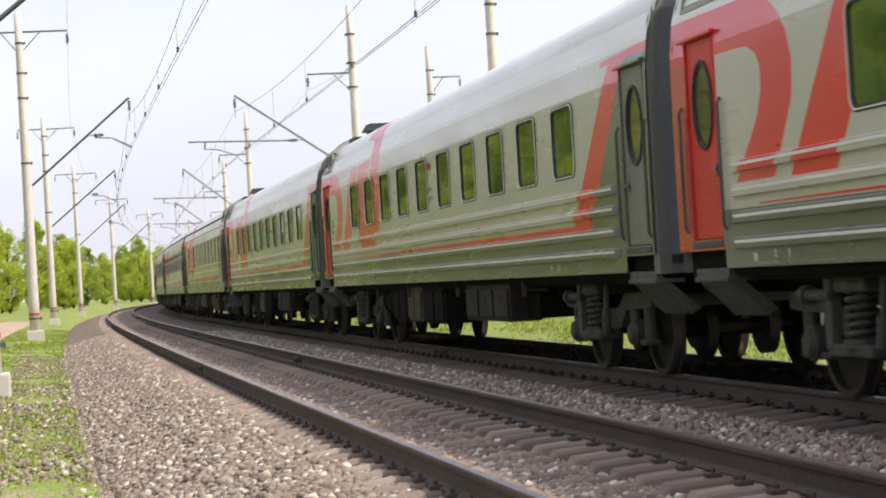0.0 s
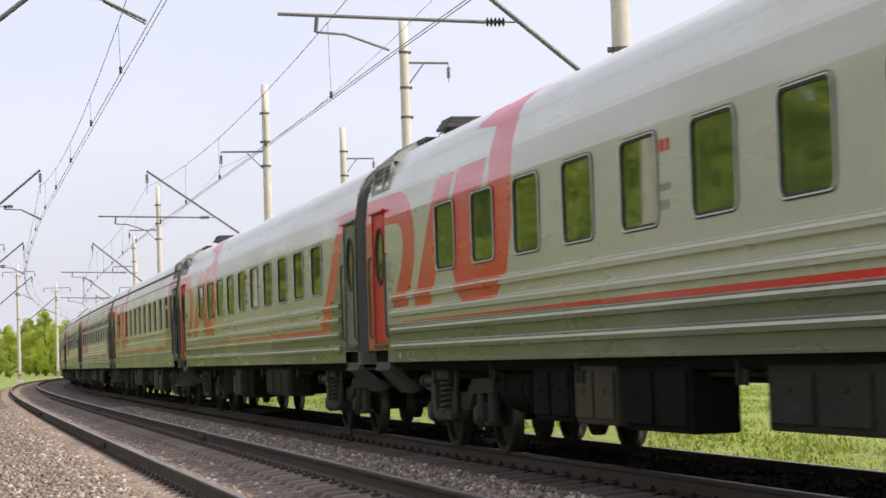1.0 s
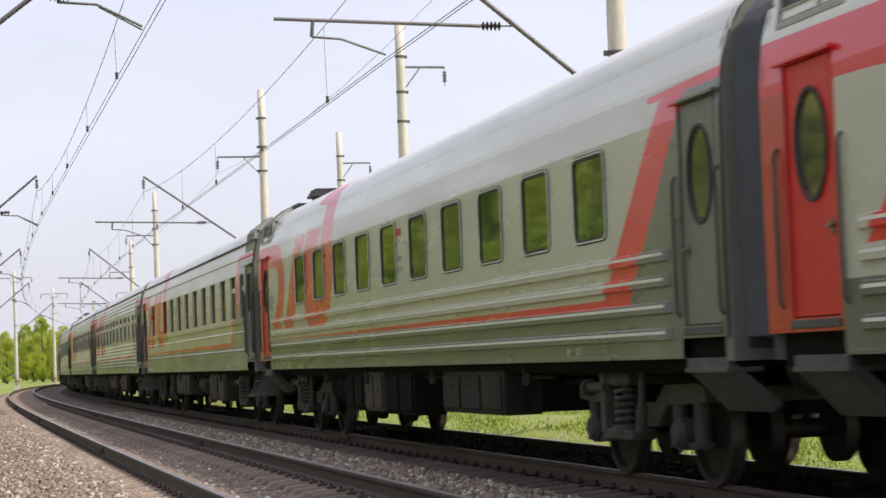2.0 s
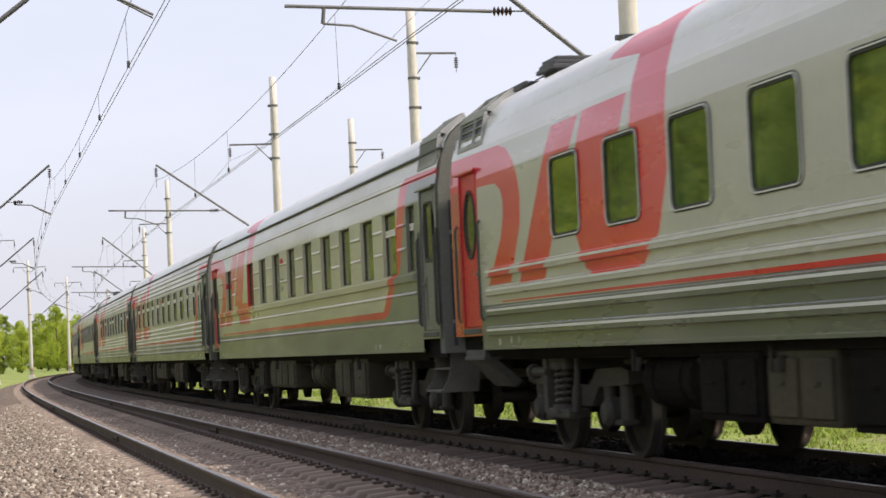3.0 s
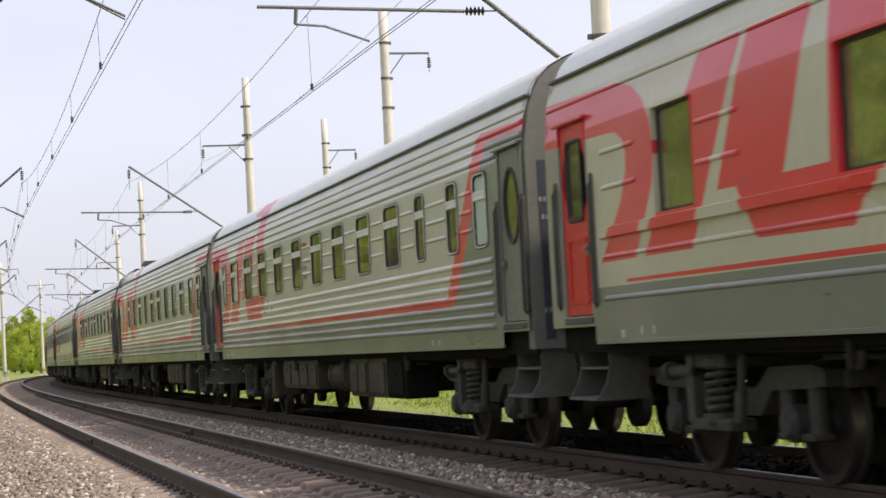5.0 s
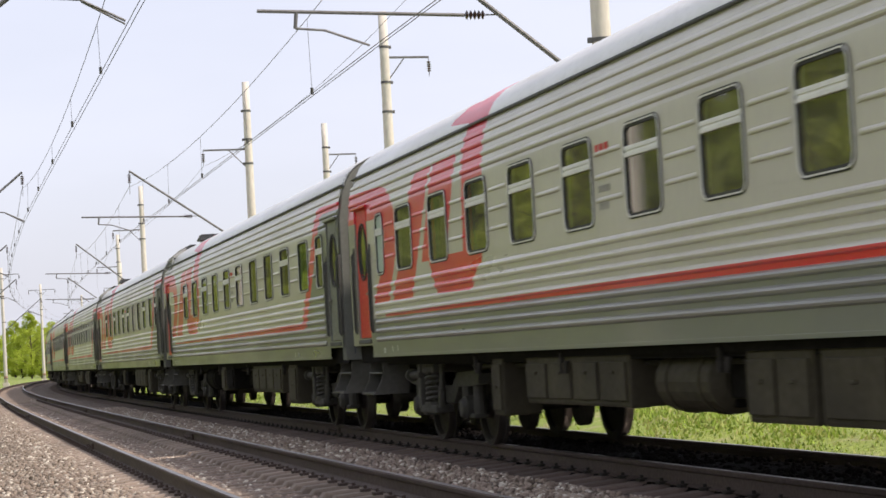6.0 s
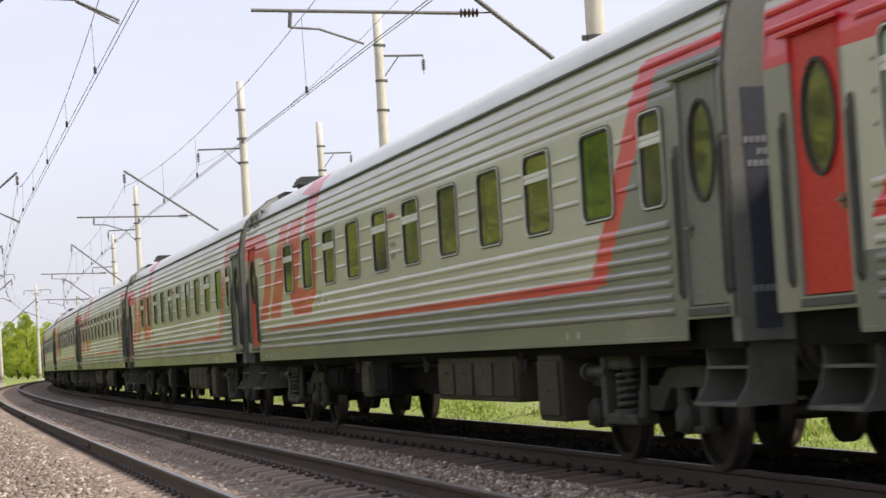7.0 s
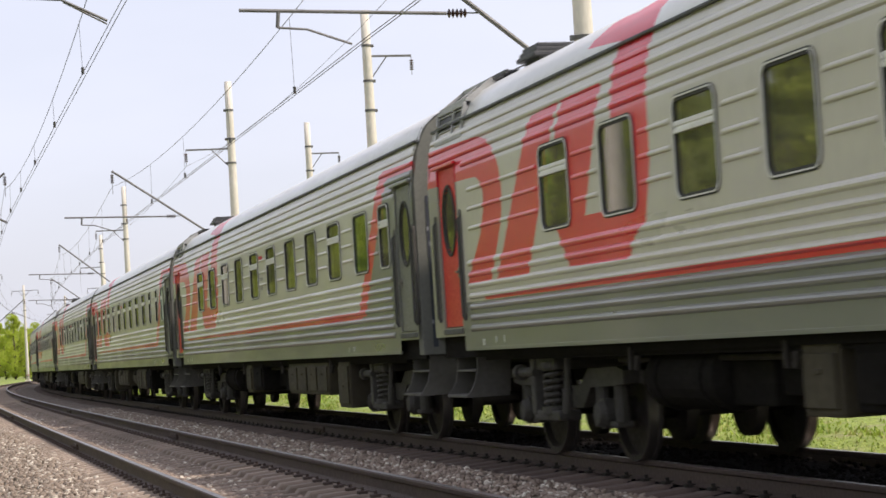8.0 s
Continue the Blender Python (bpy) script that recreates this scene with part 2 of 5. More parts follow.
M["frost"] = surface("frosted_pane", (0.44, 0.55, 0.47), (0.50, 0.60, 0.52), 0.35, big=2, fine=60, bumpy=0.05)
M["mark"] = surface("white_marking", (0.62, 0.62, 0.60), (0.5, 0.5, 0.48), 0.6, big=5, fine=50, bumpy=0.05)
M["stencil"] = surface("grey_stencil", (0.34, 0.35, 0.37), (0.24, 0.25, 0.27), 0.6, big=5, fine=50, bumpy=0.05)
M["faded"] = surface("faded_grey_marking", (0.27, 0.26, 0.235), (0.33, 0.31, 0.28), 0.6, big=5, fine=50, bumpy=0.05)
M["louvre"] = surface("louvre_metal", (0.035, 0.037, 0.04), (0.06, 0.06, 0.062), 0.5, big=3, fine=30, bumpy=0.1)
M["louvre_frame"] = surface("louvre_frame", (0.42, 0.42, 0.41), (0.32, 0.32, 0.31), 0.45, big=3, fine=30, bumpy=0.1)
M["rail_side"] = surface("rail_rust", (0.095, 0.066, 0.053), (0.065, 0.046, 0.038), 0.8, 0.2, big=0.7, fine=25, bumpy=0.25)
M["rail_top"] = surface("rail_running_face", (0.22, 0.205, 0.19), (0.15, 0.135, 0.125), 0.35, 0.85, big=0.8, fine=20, bumpy=0.05)
M["sleeper"] = surface("sleeper_concrete", (0.30, 0.235, 0.185), (0.20, 0.154, 0.12), 0.9, big=1.2, fine=16, bumpy=0.4, random_piece=0.25)


def shaded_sleeper():
    m = surface("sleeper_shaded", (0.20, 0.145, 0.12), (0.12, 0.087, 0.072), 0.85, big=1.2, fine=16, bumpy=0.4, random_piece=0.25)
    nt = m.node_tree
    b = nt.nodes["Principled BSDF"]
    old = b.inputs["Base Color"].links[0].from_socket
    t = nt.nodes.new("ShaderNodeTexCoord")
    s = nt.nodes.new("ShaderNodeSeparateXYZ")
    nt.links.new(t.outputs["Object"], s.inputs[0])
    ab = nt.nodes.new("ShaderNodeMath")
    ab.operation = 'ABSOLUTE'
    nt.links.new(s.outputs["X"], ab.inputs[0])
    # middle blended to near-black for the train's shade between the rails
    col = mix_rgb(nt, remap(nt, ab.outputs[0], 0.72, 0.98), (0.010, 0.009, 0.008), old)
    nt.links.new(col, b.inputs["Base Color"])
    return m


M["sleeper_shaded"] = shaded_sleeper()
M["concrete"] = surface("mast_concrete", (0.66, 0.62, 0.55), (0.54, 0.51, 0.45), 0.85, big=0.5, fine=14, bumpy=0.15, stretch=(1, 1, 0.3))
M["bracket"] = surface("bracket_steel", (0.17, 0.17, 0.17), (0.12, 0.115, 0.11), 0.6, 0.5, big=2, fine=20, bumpy=0.1)
M["insul"] = surface("insulator_porcelain", (0.045, 0.025, 0.02), (0.07, 0.04, 0.03), 0.25, big=5, fine=30, bumpy=0.02)
M["wire"] = surface("wire_copper", (0.11, 0.11, 0.11), (0.08, 0.075, 0.07), 0.5, 0.6, big=2, fine=20, bumpy=0.02)
M["bark"] = surface("bark", (0.10, 0.075, 0.055), (0.06, 0.045, 0.035), 0.95, big=1.5, fine=12, bumpy=0.8, dist=0.03)
M["stone"] = island_surface("ballast_stone", [(0.107, 0.080, 0.060), (0.241, 0.187, 0.142), (0.172, 0.135, 0.105), (0.301, 0.251, 0.198), (0.138, 0.104, 0.079), (0.602, 0.556, 0.464)])
M["stone_oily"] = island_surface("oily_stone", [(0.15, 0.109, 0.085), (0.32, 0.244, 0.19), (0.225, 0.170, 0.132), (0.38, 0.307, 0.245), (0.26, 0.196, 0.155), (0.74, 0.689, 0.58)])
# stones near-black: the train's shade is put into their colour
M["stone_black"] = island_surface("shade_black_stone", [(0.006, 0.005, 0.005), (0.010, 0.008, 0.007), (0.007, 0.006, 0.006), (0.013, 0.011, 0.010)])
M["grass"] = island_surface("grass_blades", [(0.17, 0.27, 0.03), (0.31, 0.42, 0.06), (0.12, 0.20, 0.025), (0.44, 0.44, 0.16), (0.24, 0.35, 0.045)], 0.8, trans=0.35)
M["leaf"] = island_surface("spring_leaves", [(0.32, 0.41, 0.05), (0.45, 0.53, 0.07), (0.38, 0.47, 0.055), (0.54, 0.57, 0.11)], 0.8, trans=0.5)
M["leaf_dark"] = island_surface("fresh_leaves", [(0.24, 0.32, 0.06), (0.32, 0.40, 0.07), (0.38, 0.44, 0.09), (0.27, 0.34, 0.06)], 0.8, trans=0.5)


def glass_material(name, tint, film_colour, f0, f1):
    m, nt, b = nodes_of(name)
    nt.nodes.remove(b)
    tr = nt.nodes.new("ShaderNodeBsdfTransparent")
    tr.inputs["Color"].default_value = rgb(tint)
    gl = nt.nodes.new("ShaderNodeBsdfGlossy")
    gl.inputs["Roughness"].default_value = 0.03
    fr = nt.nodes.new("ShaderNodeFresnel")
    fr.inputs["IOR"].default_value = 2.7
    mx = nt.nodes.new("ShaderNodeMixShader")
    f = noise_fac(nt, 1.1, 2)
    bp = nt.nodes.new("ShaderNodeBump")
    bp.inputs["Strength"].default_value, bp.inputs["Distance"].default_value = 0.05, 0.02
    nt.links.new(f, bp.inputs["Height"])
    nt.links.new(bp.outputs[0], gl.inputs["Normal"])
    du = nt.nodes.new("ShaderNodeBsdfDiffuse")
    du.inputs["Color"].default_value = rgb(film_colour)
    film = nt.nodes.new("ShaderNodeMixShader")
    nt.links.new(remap(nt, noise_fac(nt, 2.3, 4), 0.3, 0.7, f0, f1), film.inputs[0])
    nt.links.new(tr.outputs[0], film.inputs[1])
    nt.links.new(du.outputs[0], film.inputs[2])
    nt.links.new(fr.outputs[0], mx.inputs[0])
    nt.links.new(film.outputs[0], mx.inputs[1])
    nt.links.new(gl.outputs[0], mx.inputs[2])
    nt.links.new(mx.outputs[0], nt.nodes["Material Output"].inputs["Surface"])
    return m


M["glass"] = glass_material("window_glass", (0.52, 0.52, 0.40), (0.25, 0.225, 0.165), 0.22, 0.50)
# diffuse film painted green for reflected trees; the old panes' film also holds dust
M["glass_green"] = glass_material("green_reflection_glass", (0.46, 0.58, 0.36), (0.16, 0.26, 0.085), 0.22, 0.58)
M["glass_old"] = glass_material("dusty_reflection_glass", (0.56, 0.58, 0.38), (0.34, 0.37, 0.15), 0.25, 0.65)


def ground_material():
    m, nt, b = nodes_of("ground_grass")
    f1, f2, f3 = noise_fac(nt, 0.12, 5), noise_fac(nt, 1.3, 5), noise_fac(nt, 14, 4)
    col = mix_rgb(nt, remap(nt, f1, 0.35, 0.65), (0.18, 0.26, 0.035), (0.26, 0.33, 0.06))
    col = mix_rgb(nt, remap(nt, f2, 0.52, 0.70), col, (0.34, 0.29, 0.18))
    col = mix_rgb(nt, remap(nt, f3, 0.35, 0.7, 0, 0.6), col, (0.06, 0.09, 0.02))
    nt.links.new(col, b.inputs["Base Color"])
    b.inputs["Roughness"].default_value = 0.95
    bump(nt, b, f3, 0.9, 0.08)
    return m


def ballast_material(name, c1, c2, c3):
    m, nt, b = nodes_of(name)
    t = nt.nodes.new("ShaderNodeTexCoord")
    v = nt.nodes.new("ShaderNodeTexVoronoi")
    v.inputs["Scale"].default_value = 17
    nt.links.new(t.outputs["Object"], v.inputs["Vector"])
    sx = nt.nodes.new("ShaderNodeSeparateColor")
    nt.links.new(v.outputs["Color"], sx.inputs[0])
    f1 = noise_fac(nt, 0.5, 4)
    col = mix_rgb(nt, sx.outputs[0], c1, c2)
    col = mix_rgb(nt, remap(nt, f1, 0.4, 0.7), col, c3)
    # cell edges darkened: the shade between stones is put into the colour
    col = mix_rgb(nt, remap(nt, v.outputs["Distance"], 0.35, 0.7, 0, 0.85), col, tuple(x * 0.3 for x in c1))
    nt.links.new(col, b.inputs["Base Color"])
    b.inputs["Roughness"].default_value = 0.95
    n = nt.nodes.new("ShaderNodeMath")
    n.operation = 'SUBTRACT'
    n.inputs[0].default_value = 1.0
    nt.links.new(v.outputs["Distance"], n.inputs[1])
    bump(nt, b, n.outputs[0], 0.9, 0.05)
    return m


M["ground"] = ground_material()
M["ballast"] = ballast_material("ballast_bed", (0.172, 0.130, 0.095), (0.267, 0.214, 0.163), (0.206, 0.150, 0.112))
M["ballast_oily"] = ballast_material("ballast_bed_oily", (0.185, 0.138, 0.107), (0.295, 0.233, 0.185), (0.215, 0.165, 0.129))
# bed under the train, its shade painted in as near-black
M["ballast_black"] = ballast_material("ballast_bed_shaded", (0.006, 0.005, 0.005), (0.010, 0.008, 0.007), (0.007, 0.006, 0.006))
for key in ("stone_black", "ballast_black", "underfloor_shade", "under", "box"):   # shade-darkened bed and underfloor kept matt, like the grime
    M[key].node_tree.nodes["Principled BSDF"].inputs["Specular IOR Level"].default_value = 0.06 if "black" in key or key == "underfloor_shade" else 0.25
M["dirt"] = surface("dirt_path", (0.42, 0.31, 0.22), (0.34, 0.25, 0.18), 0.95, big=0.4, fine=8, bumpy=0.4)


# ---- mesh helpers ----
def mesh_of(name, bm, mats, smooth=False):
    me = bpy.data.meshes.new(name)
    bm.to_mesh(me)
    bm.free()
    for m in (mats if isinstance(mats, (list, tuple)) else [mats]):
        me.materials.append(m)
    if smooth:
        me.polygons.foreach_set("use_smooth", [True] * len(me.polygons))
    return me


def part(name, bm, material, parent, label="", smooth=False, at_place=None):
    """Links a bmesh (or a finished mesh) as one object under a thing or part."""
    me = bm if isinstance(bm, bpy.types.Mesh) else mesh_of(name, bm, material, smooth)
    ob = new(name, me)
    ob.parent = parent
    if at_place is not None:
        ob.location = at_place
    return tagged(ob, label)


def empty(name, label, category, group="", kind=""):
    ob = new(name)
    ob.empty_display_size = 0.3
    return tagged(ob, label, category, group, kind)


def add_box(bm, x0, x1, y0, y1, z0, z1, bev=0.0, mat=0):
    t = bmesh.new()
    bmesh.ops.create_cube(t, size=1.0)
    for v in t.verts:
        v.co = Vector(((x0 + x1) / 2 + v.co.x * (x1 - x0), (y0 + y1) / 2 + v.co.y * (y1 - y0), (z0 + z1) / 2 + v.co.z * (z1 - z0)))
    if bev:
        bmesh.ops.bevel(t, geom=t.edges[:], offset=bev, segments=2, affect='EDGES', profile=0.6)
    merge(bm, t, mat)
    return bm


def merge(bm, t, mat=0):
    vs = [bm.verts.new(v.co) for v in t.verts]
    t.verts.index_update()
    for f in t.faces:
        nf = bm.faces.new([vs[v.index] for v in f.verts])
        nf.material_index = mat
    t.free()


def add_tube(bm, pts, radii, seg=10, caps=True, mat=0):
    """A round bar through points."""
    rings, pts = [], [Vector(p) for p in pts]
    if not isinstance(radii, (list, tuple)):
        radii = [radii] * len(pts)
    for i, p in enumerate(pts):
        d = (pts[min(i + 1, len(pts) - 1)] - pts[max(i - 1, 0)]).normalized()
        u = d.cross(Vector((0, 0, 1)) if abs(d.z) < 0.9 else Vector((1, 0, 0))).normalized()
        w = d.cross(u)
        rings.append([bm.verts.new(p + radii[i] * (math.cos(6.28319 * k / seg) * u + math.sin(6.28319 * k / seg) * w)) for k in range(seg)])
    for a, b in zip(rings, rings[1:]):
        for k in range(seg):
            bm.faces.new((a[k], a[(k + 1) % seg], b[(k + 1) % seg], b[k])).material_index = mat
    if caps:
        bm.faces.new(rings[0][::-1]).material_index = mat
        bm.faces.new(rings[-1]).material_index = mat
    return bm


def add_loft(bm, rings, closed=True, caps=False, mat=0):
    """Quads between rings of equal length."""
    rr = [[bm.verts.new(p) for p in r] for r in rings]
    n = len(rr[0])
    for a, b in zip(rr, rr[1:]):
        for k in range(n if closed else n - 1):
            bm.faces.new((a[k], a[(k + 1) % n], b[(k + 1) % n], b[k])).material_index = mat
    if caps:
        bm.faces.new(rr[0][::-1]).material_index = mat
        bm.faces.new(rr[-1]).material_index = mat
    return bm


def rounded(w, h, r, n=5):
    """Loop of (x, z) round a rectangle with rounded corners, centred."""
    pts = []
    for cx, cz, a0 in ((w / 2 - r, h / 2 - r, 0), (-w / 2 + r, h / 2 - r, 90), (-w / 2 + r, -h / 2 + r, 180), (w / 2 - r, -h / 2 + r, 270)):
        for k in range(n + 1):
            a = radians(a0 + 90 * k / n)
            pts.append((cx + r * math.cos(a), cz + r * math.sin(a)))
    return pts


def oval(w, h, n=24):
    return [(w / 2 * math.cos(6.28319 * k / n), h / 2 * math.sin(6.28319 * k / n)) for k in range(n)]


def ring_mesh(bm, loop_out, loop_in, y_front, y_back, mat=0):
    """A frame between two loops of the same count, with its front at y_front."""
    rings = [[(x, y_back, z) for x, z in loop_out], [(x, y_front, z) for x, z in loop_out],
             [(x, y_front, z) for x, z in loop_in], [(x, y_back + 0.03, z) for x, z in loop_in]]
    return add_loft(bm, rings, True, False, mat)


def grid_sheet(bm, us, zs, holes, y, mat=0):
    """A flat sheet in (u, z) with rectangular holes, at depth y (number or function of z)."""
    fy = y if callable(y) else (lambda z: y)
    vs = {}

    def v(i, j):
        if (i, j) not in vs:
            vs[i, j] = bm.verts.new((us[i], fy(zs[j]), zs[j]))
        return vs[i, j]
    for i in range(len(us) - 1):
        for j in range(len(zs) - 1):
            cu, cz = (us[i] + us[i + 1]) / 2, (zs[j] + zs[j + 1]) / 2
            if any(a < cu < b and c < cz < d for a, b, c, d in holes):
                continue
            bm.faces.new((v(i, j), v(i + 1, j), v(i + 1, j + 1), v(i, j + 1))).material_index = mat
    return bm


# ---- ground, ballast and tracks ----
def lateral_of(xs, ys):
    """Distance to the outer side of the far track's centre, for arrays of places."""
    s = np.interp(ys, LY, SS)
    for _ in range(3):
        x, y, h = np.interp(s, SS, LX), np.interp(s, SS, LY), np.interp(s, SS, LH)
        s = np.clip(s + (xs - x) * np.sin(h) + (ys - y) * np.cos(h), -80, 699)
    x, y, h = np.interp(s, SS, LX), np.interp(s, SS, LY), np.interp(s, SS, LH)
    return -(xs - x) * np.cos(h) + (ys - y) * np.sin(h)


def ground_height(lat):
    return np.interp(lat, [-400, -40, -20, -9, -4.5, -3.2, -1.2, 0, 4, 6.6, 7.2, 8.6, 12, 40, 400],
                     [-0.6, -0.6, -0.12, -0.06, -0.10, -0.18, -0.62, -0.9, -0.9, -0.75, -0.55, -0.38, -0.2, 0.1, 0.2])


def build_ground():
    xs = np.unique(np.concatenate([[-3000, -1500, -800, -400, -200, -120, -80], np.arange(-60, 90, 1.5), [100, 130, 180, 260, 400, 800, 1500, 3000]]))
    ys = np.unique(np.concatenate([[-3000, -1200, -500, -200, -100], np.arange(-60, 130, 2.0), np.arange(130, 420, 6.0), [450, 520, 640, 900, 1500, 3000]]))
    gx, gy = np.meshgrid(xs, ys)
    z = ground_height(lateral_of(gx.ravel(), np.clip(gy.ravel(), -80, 600)))
    z += 0.05 * np.sin(gx.ravel() * 1.7 + 3 * np.sin(gy.ravel() * 0.21)) * np.cos(gy.ravel() * 0.9)
    verts = np.stack([gx.ravel(), gy.ravel(), z], 1)
    nx, ny = len(xs), len(ys)
    faces = [(j * nx + i, j * nx + i + 1, (j + 1) * nx + i + 1, (j + 1) * nx + i) for j in range(ny - 1) for i in range(nx - 1)]
    me = bpy.data.meshes.new("ground")
    me.from_pydata(verts.tolist(), [], faces)
    me.polygons.foreach_set("use_smooth", [True] * len(me.polygons))
    me.materials.append(M["ground"])
    tagged(new("ground", me), "spring grass with bare earth beside the railway", "ground", kind="structure")


def along(a, b):
    s = [a]
    while s[-1] < b:
        s.append(s[-1] + (1.0 if s[-1] < 80 else 3.0))
    return s


def strip(name, lats, material, s0, s1, label, category, mats=None, index=None):
    bm = bmesh.new()
    rings = [[at(s, l, z + (0.02 * math.sin(s * 2.1 + l * 5) if 0 < i < len(lats) - 1 else 0), tilt=False) for i, (l, z) in enumerate(lats)] for s in along(s0, s1)]
    add_loft(bm, rings, closed=False)
    n = len(lats) - 1
    if index:
        bm.faces.ensure_lookup_table()
        for i, f in enumerate(bm.faces):
            f.material_index = index[i % n]
    bmesh.ops.recalc_face_normals(bm, faces=bm.faces[:])
    me = mesh_of(name, bm, mats or material, True)
    return tagged(new(name, me), label, category, kind="structure")


def bed_height(lat):
    return float(np.interp(lat, [-3.6, -2.0, -1.0, -0.68, 0.68, 1.0, 1.5, 2.1, 2.7, 4.16, 5.6, 6.0, 6.9, 7.4], [-0.95, -0.27, -0.26, -0.140, -0.185, -0.265, -0.275, -0.255, -0.27, -0.265, -0.285, -0.32, -0.54, -0.75]))


def build_ballast():
    prof = [(l, bed_height(l)) for l in (-3.6, -2.0, -1.5, -1.0, -0.68, 0.0, 0.68, 1.0, 1.5, 2.0, 2.3, 2.7, 3.3, 4.16, 5.1, 5.5, 6.0, 6.5, 6.9, 7.4)]
    # index 2 is the shade-black bed under the train
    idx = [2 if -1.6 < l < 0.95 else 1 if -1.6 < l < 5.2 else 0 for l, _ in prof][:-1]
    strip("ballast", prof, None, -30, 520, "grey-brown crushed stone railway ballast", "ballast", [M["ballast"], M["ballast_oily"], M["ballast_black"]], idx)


def stones(name, count, s_range, lat_range, seed, material, label, size=(0.022, 0.048), power=1.6):
    """Loose angular stones pressed into the ballast."""
    rng = np.random.default_rng(seed)
    ph = (1 + 5 ** 0.5) / 2
    ico = np.array([(-1, ph, 0), (1, ph, 0), (-1, -ph, 0), (1, -ph, 0), (0, -1, ph), (0, 1, ph), (0, -1, -ph), (0, 1, -ph), (ph, 0, -1), (ph, 0, 1), (-ph, 0, -1), (-ph, 0, 1)]) / 1.9
    tri = np.array([(0, 11, 5), (0, 5, 1), (0, 1, 7), (0, 7, 10), (0, 10, 11), (1, 5, 9), (5, 11, 4), (11, 10, 2), (10, 7, 6), (7, 1, 8), (3, 9, 4), (3, 4, 2), (3, 2, 6), (3, 6, 8), (3, 8, 9), (4, 9, 5), (2, 4, 11), (6, 2, 10), (8, 6, 7), (9, 8, 1)])
    s = s_range[0] + (s_range[1] - s_range[0]) * rng.random(count) ** power
    lat = lat_range[0] + (lat_range[1] - lat_range[0]) * rng.random(count)
    x, y, h = np.interp(s, SS, LX), np.interp(s, SS, LY), np.interp(s, SS, LH)
    z = np.maximum([bed_height(l) for l in lat], ground_height(lat))
    centre = np.stack([x - lat * np.cos(h), y + lat * np.sin(h), z], 1)
    r = size[0] + (size[1] - size[0]) * rng.random(count)
    v = ico[None] * (0.62 + 0.55 * rng.random((count, 12, 1))) * (0.75 + 0.5 * rng.random((count, 1, 3)))
    q, _ = np.linalg.qr(rng.normal(size=(count, 3, 3)))
    v = np.einsum('nij,nkj->nki', q, v) * r[:, None, None]
    v[:, :, 2] *= 0.85
    v = v + centre[:, None] + np.array([0, 0, 0.25]) * r[:, None, None]
    f = tri[None] + 12 * np.arange(count)[:, None, None]
    me = bpy.data.meshes.new(name)
    me.vertices.add(count * 12)
    me.vertices.foreach_set("co", v.ravel())
    me.loops.add(count * 60)
    me.loops.foreach_set("vertex_index", f.ravel())
    me.polygons.add(count * 20)
    me.polygons.foreach_set("loop_start", np.arange(count * 20) * 3)
    me.update(calc_edges=True)
    me.materials.append(material)
    tagged(new(name, me), label, "ballast stones", kind="stuff")


RAIL = [(-0.075, -0.18), (-0.075, -0.170), (-0.012, -0.150), (-0.009, -0.055), (-0.034, -0.042), (-0.0375, -0.012), (-0.028, 0.0),
        (0.028, 0.0), (0.0375, -0.012), (0.034, -0.042), (0.009, -0.055), (0.012, -0.150), (0.075, -0.170), (0.075, -0.18)]


def sleeper_mesh(material):
    bm = bmesh.new()
    prof = [(0.0, 0.0), (0.30, 0.0), (0.34, 0.012), (0.55, 0.02), (0.99, 0.02), (1.03, 0.012), (1.35, -0.01)]
    sect = []
    for l, dz in [(-a, b) for a, b in prof[:0:-1]] + prof:
        top = -0.205 + dz - (0.03 if abs(l) < 0.32 else 0)
        w = 0.115 if abs(l) > 0.32 else 0.10
        sect.append([(l, -w - 0.03, top - 0.14), (l, -w, top - 0.02), (l, -w + 0.02, top), (l, w - 0.02, top), (l, w, top - 0.02), (l, w + 0.03, top - 0.14)])
    add_loft(bm, sect, True, True)
    bmesh.ops.recalc_face_normals(bm, faces=bm.faces[:])
    return mesh_of("sleeper", bm, material)


def clip_mesh(material, inner=True):
    bm = bmesh.new()
    for s in (-1, 1):
        for o in (-1, 1):
            if s < 0 and o > 0 and not inner:
                continue
            x = s * 0.76 + o * 0.125
            add_box(bm, x - 0.045, x + 0.045, -0.05, 0.05, -0.19, -0.155, 0.008)
            add_tube(bm, [(x, 0, -0.16), (x, 0, -0.125)], 0.017, 6)
    return mesh_of("rail_fastening", bm, material)


def track_pose(s, track):
    h = float(np.interp(s, SS, LH))
    p = at(s, 0, 0, True, track)
    # local x towards the outer side, y along the line
    lean = CANT if track else 0.0
    ax = Vector((-math.cos(h) * math.cos(lean), math.sin(h) * math.cos(lean), math.sin(lean)))
    ay = Vector((math.sin(h), math.cos(h), 0))
    az = ax.cross(ay)
    if az.z < 0:
        ay = -ay
        az = ax.cross(ay)
    m = Matrix((ax, ay, az)).transposed().to_4x4()
    m.translation = p
    return m


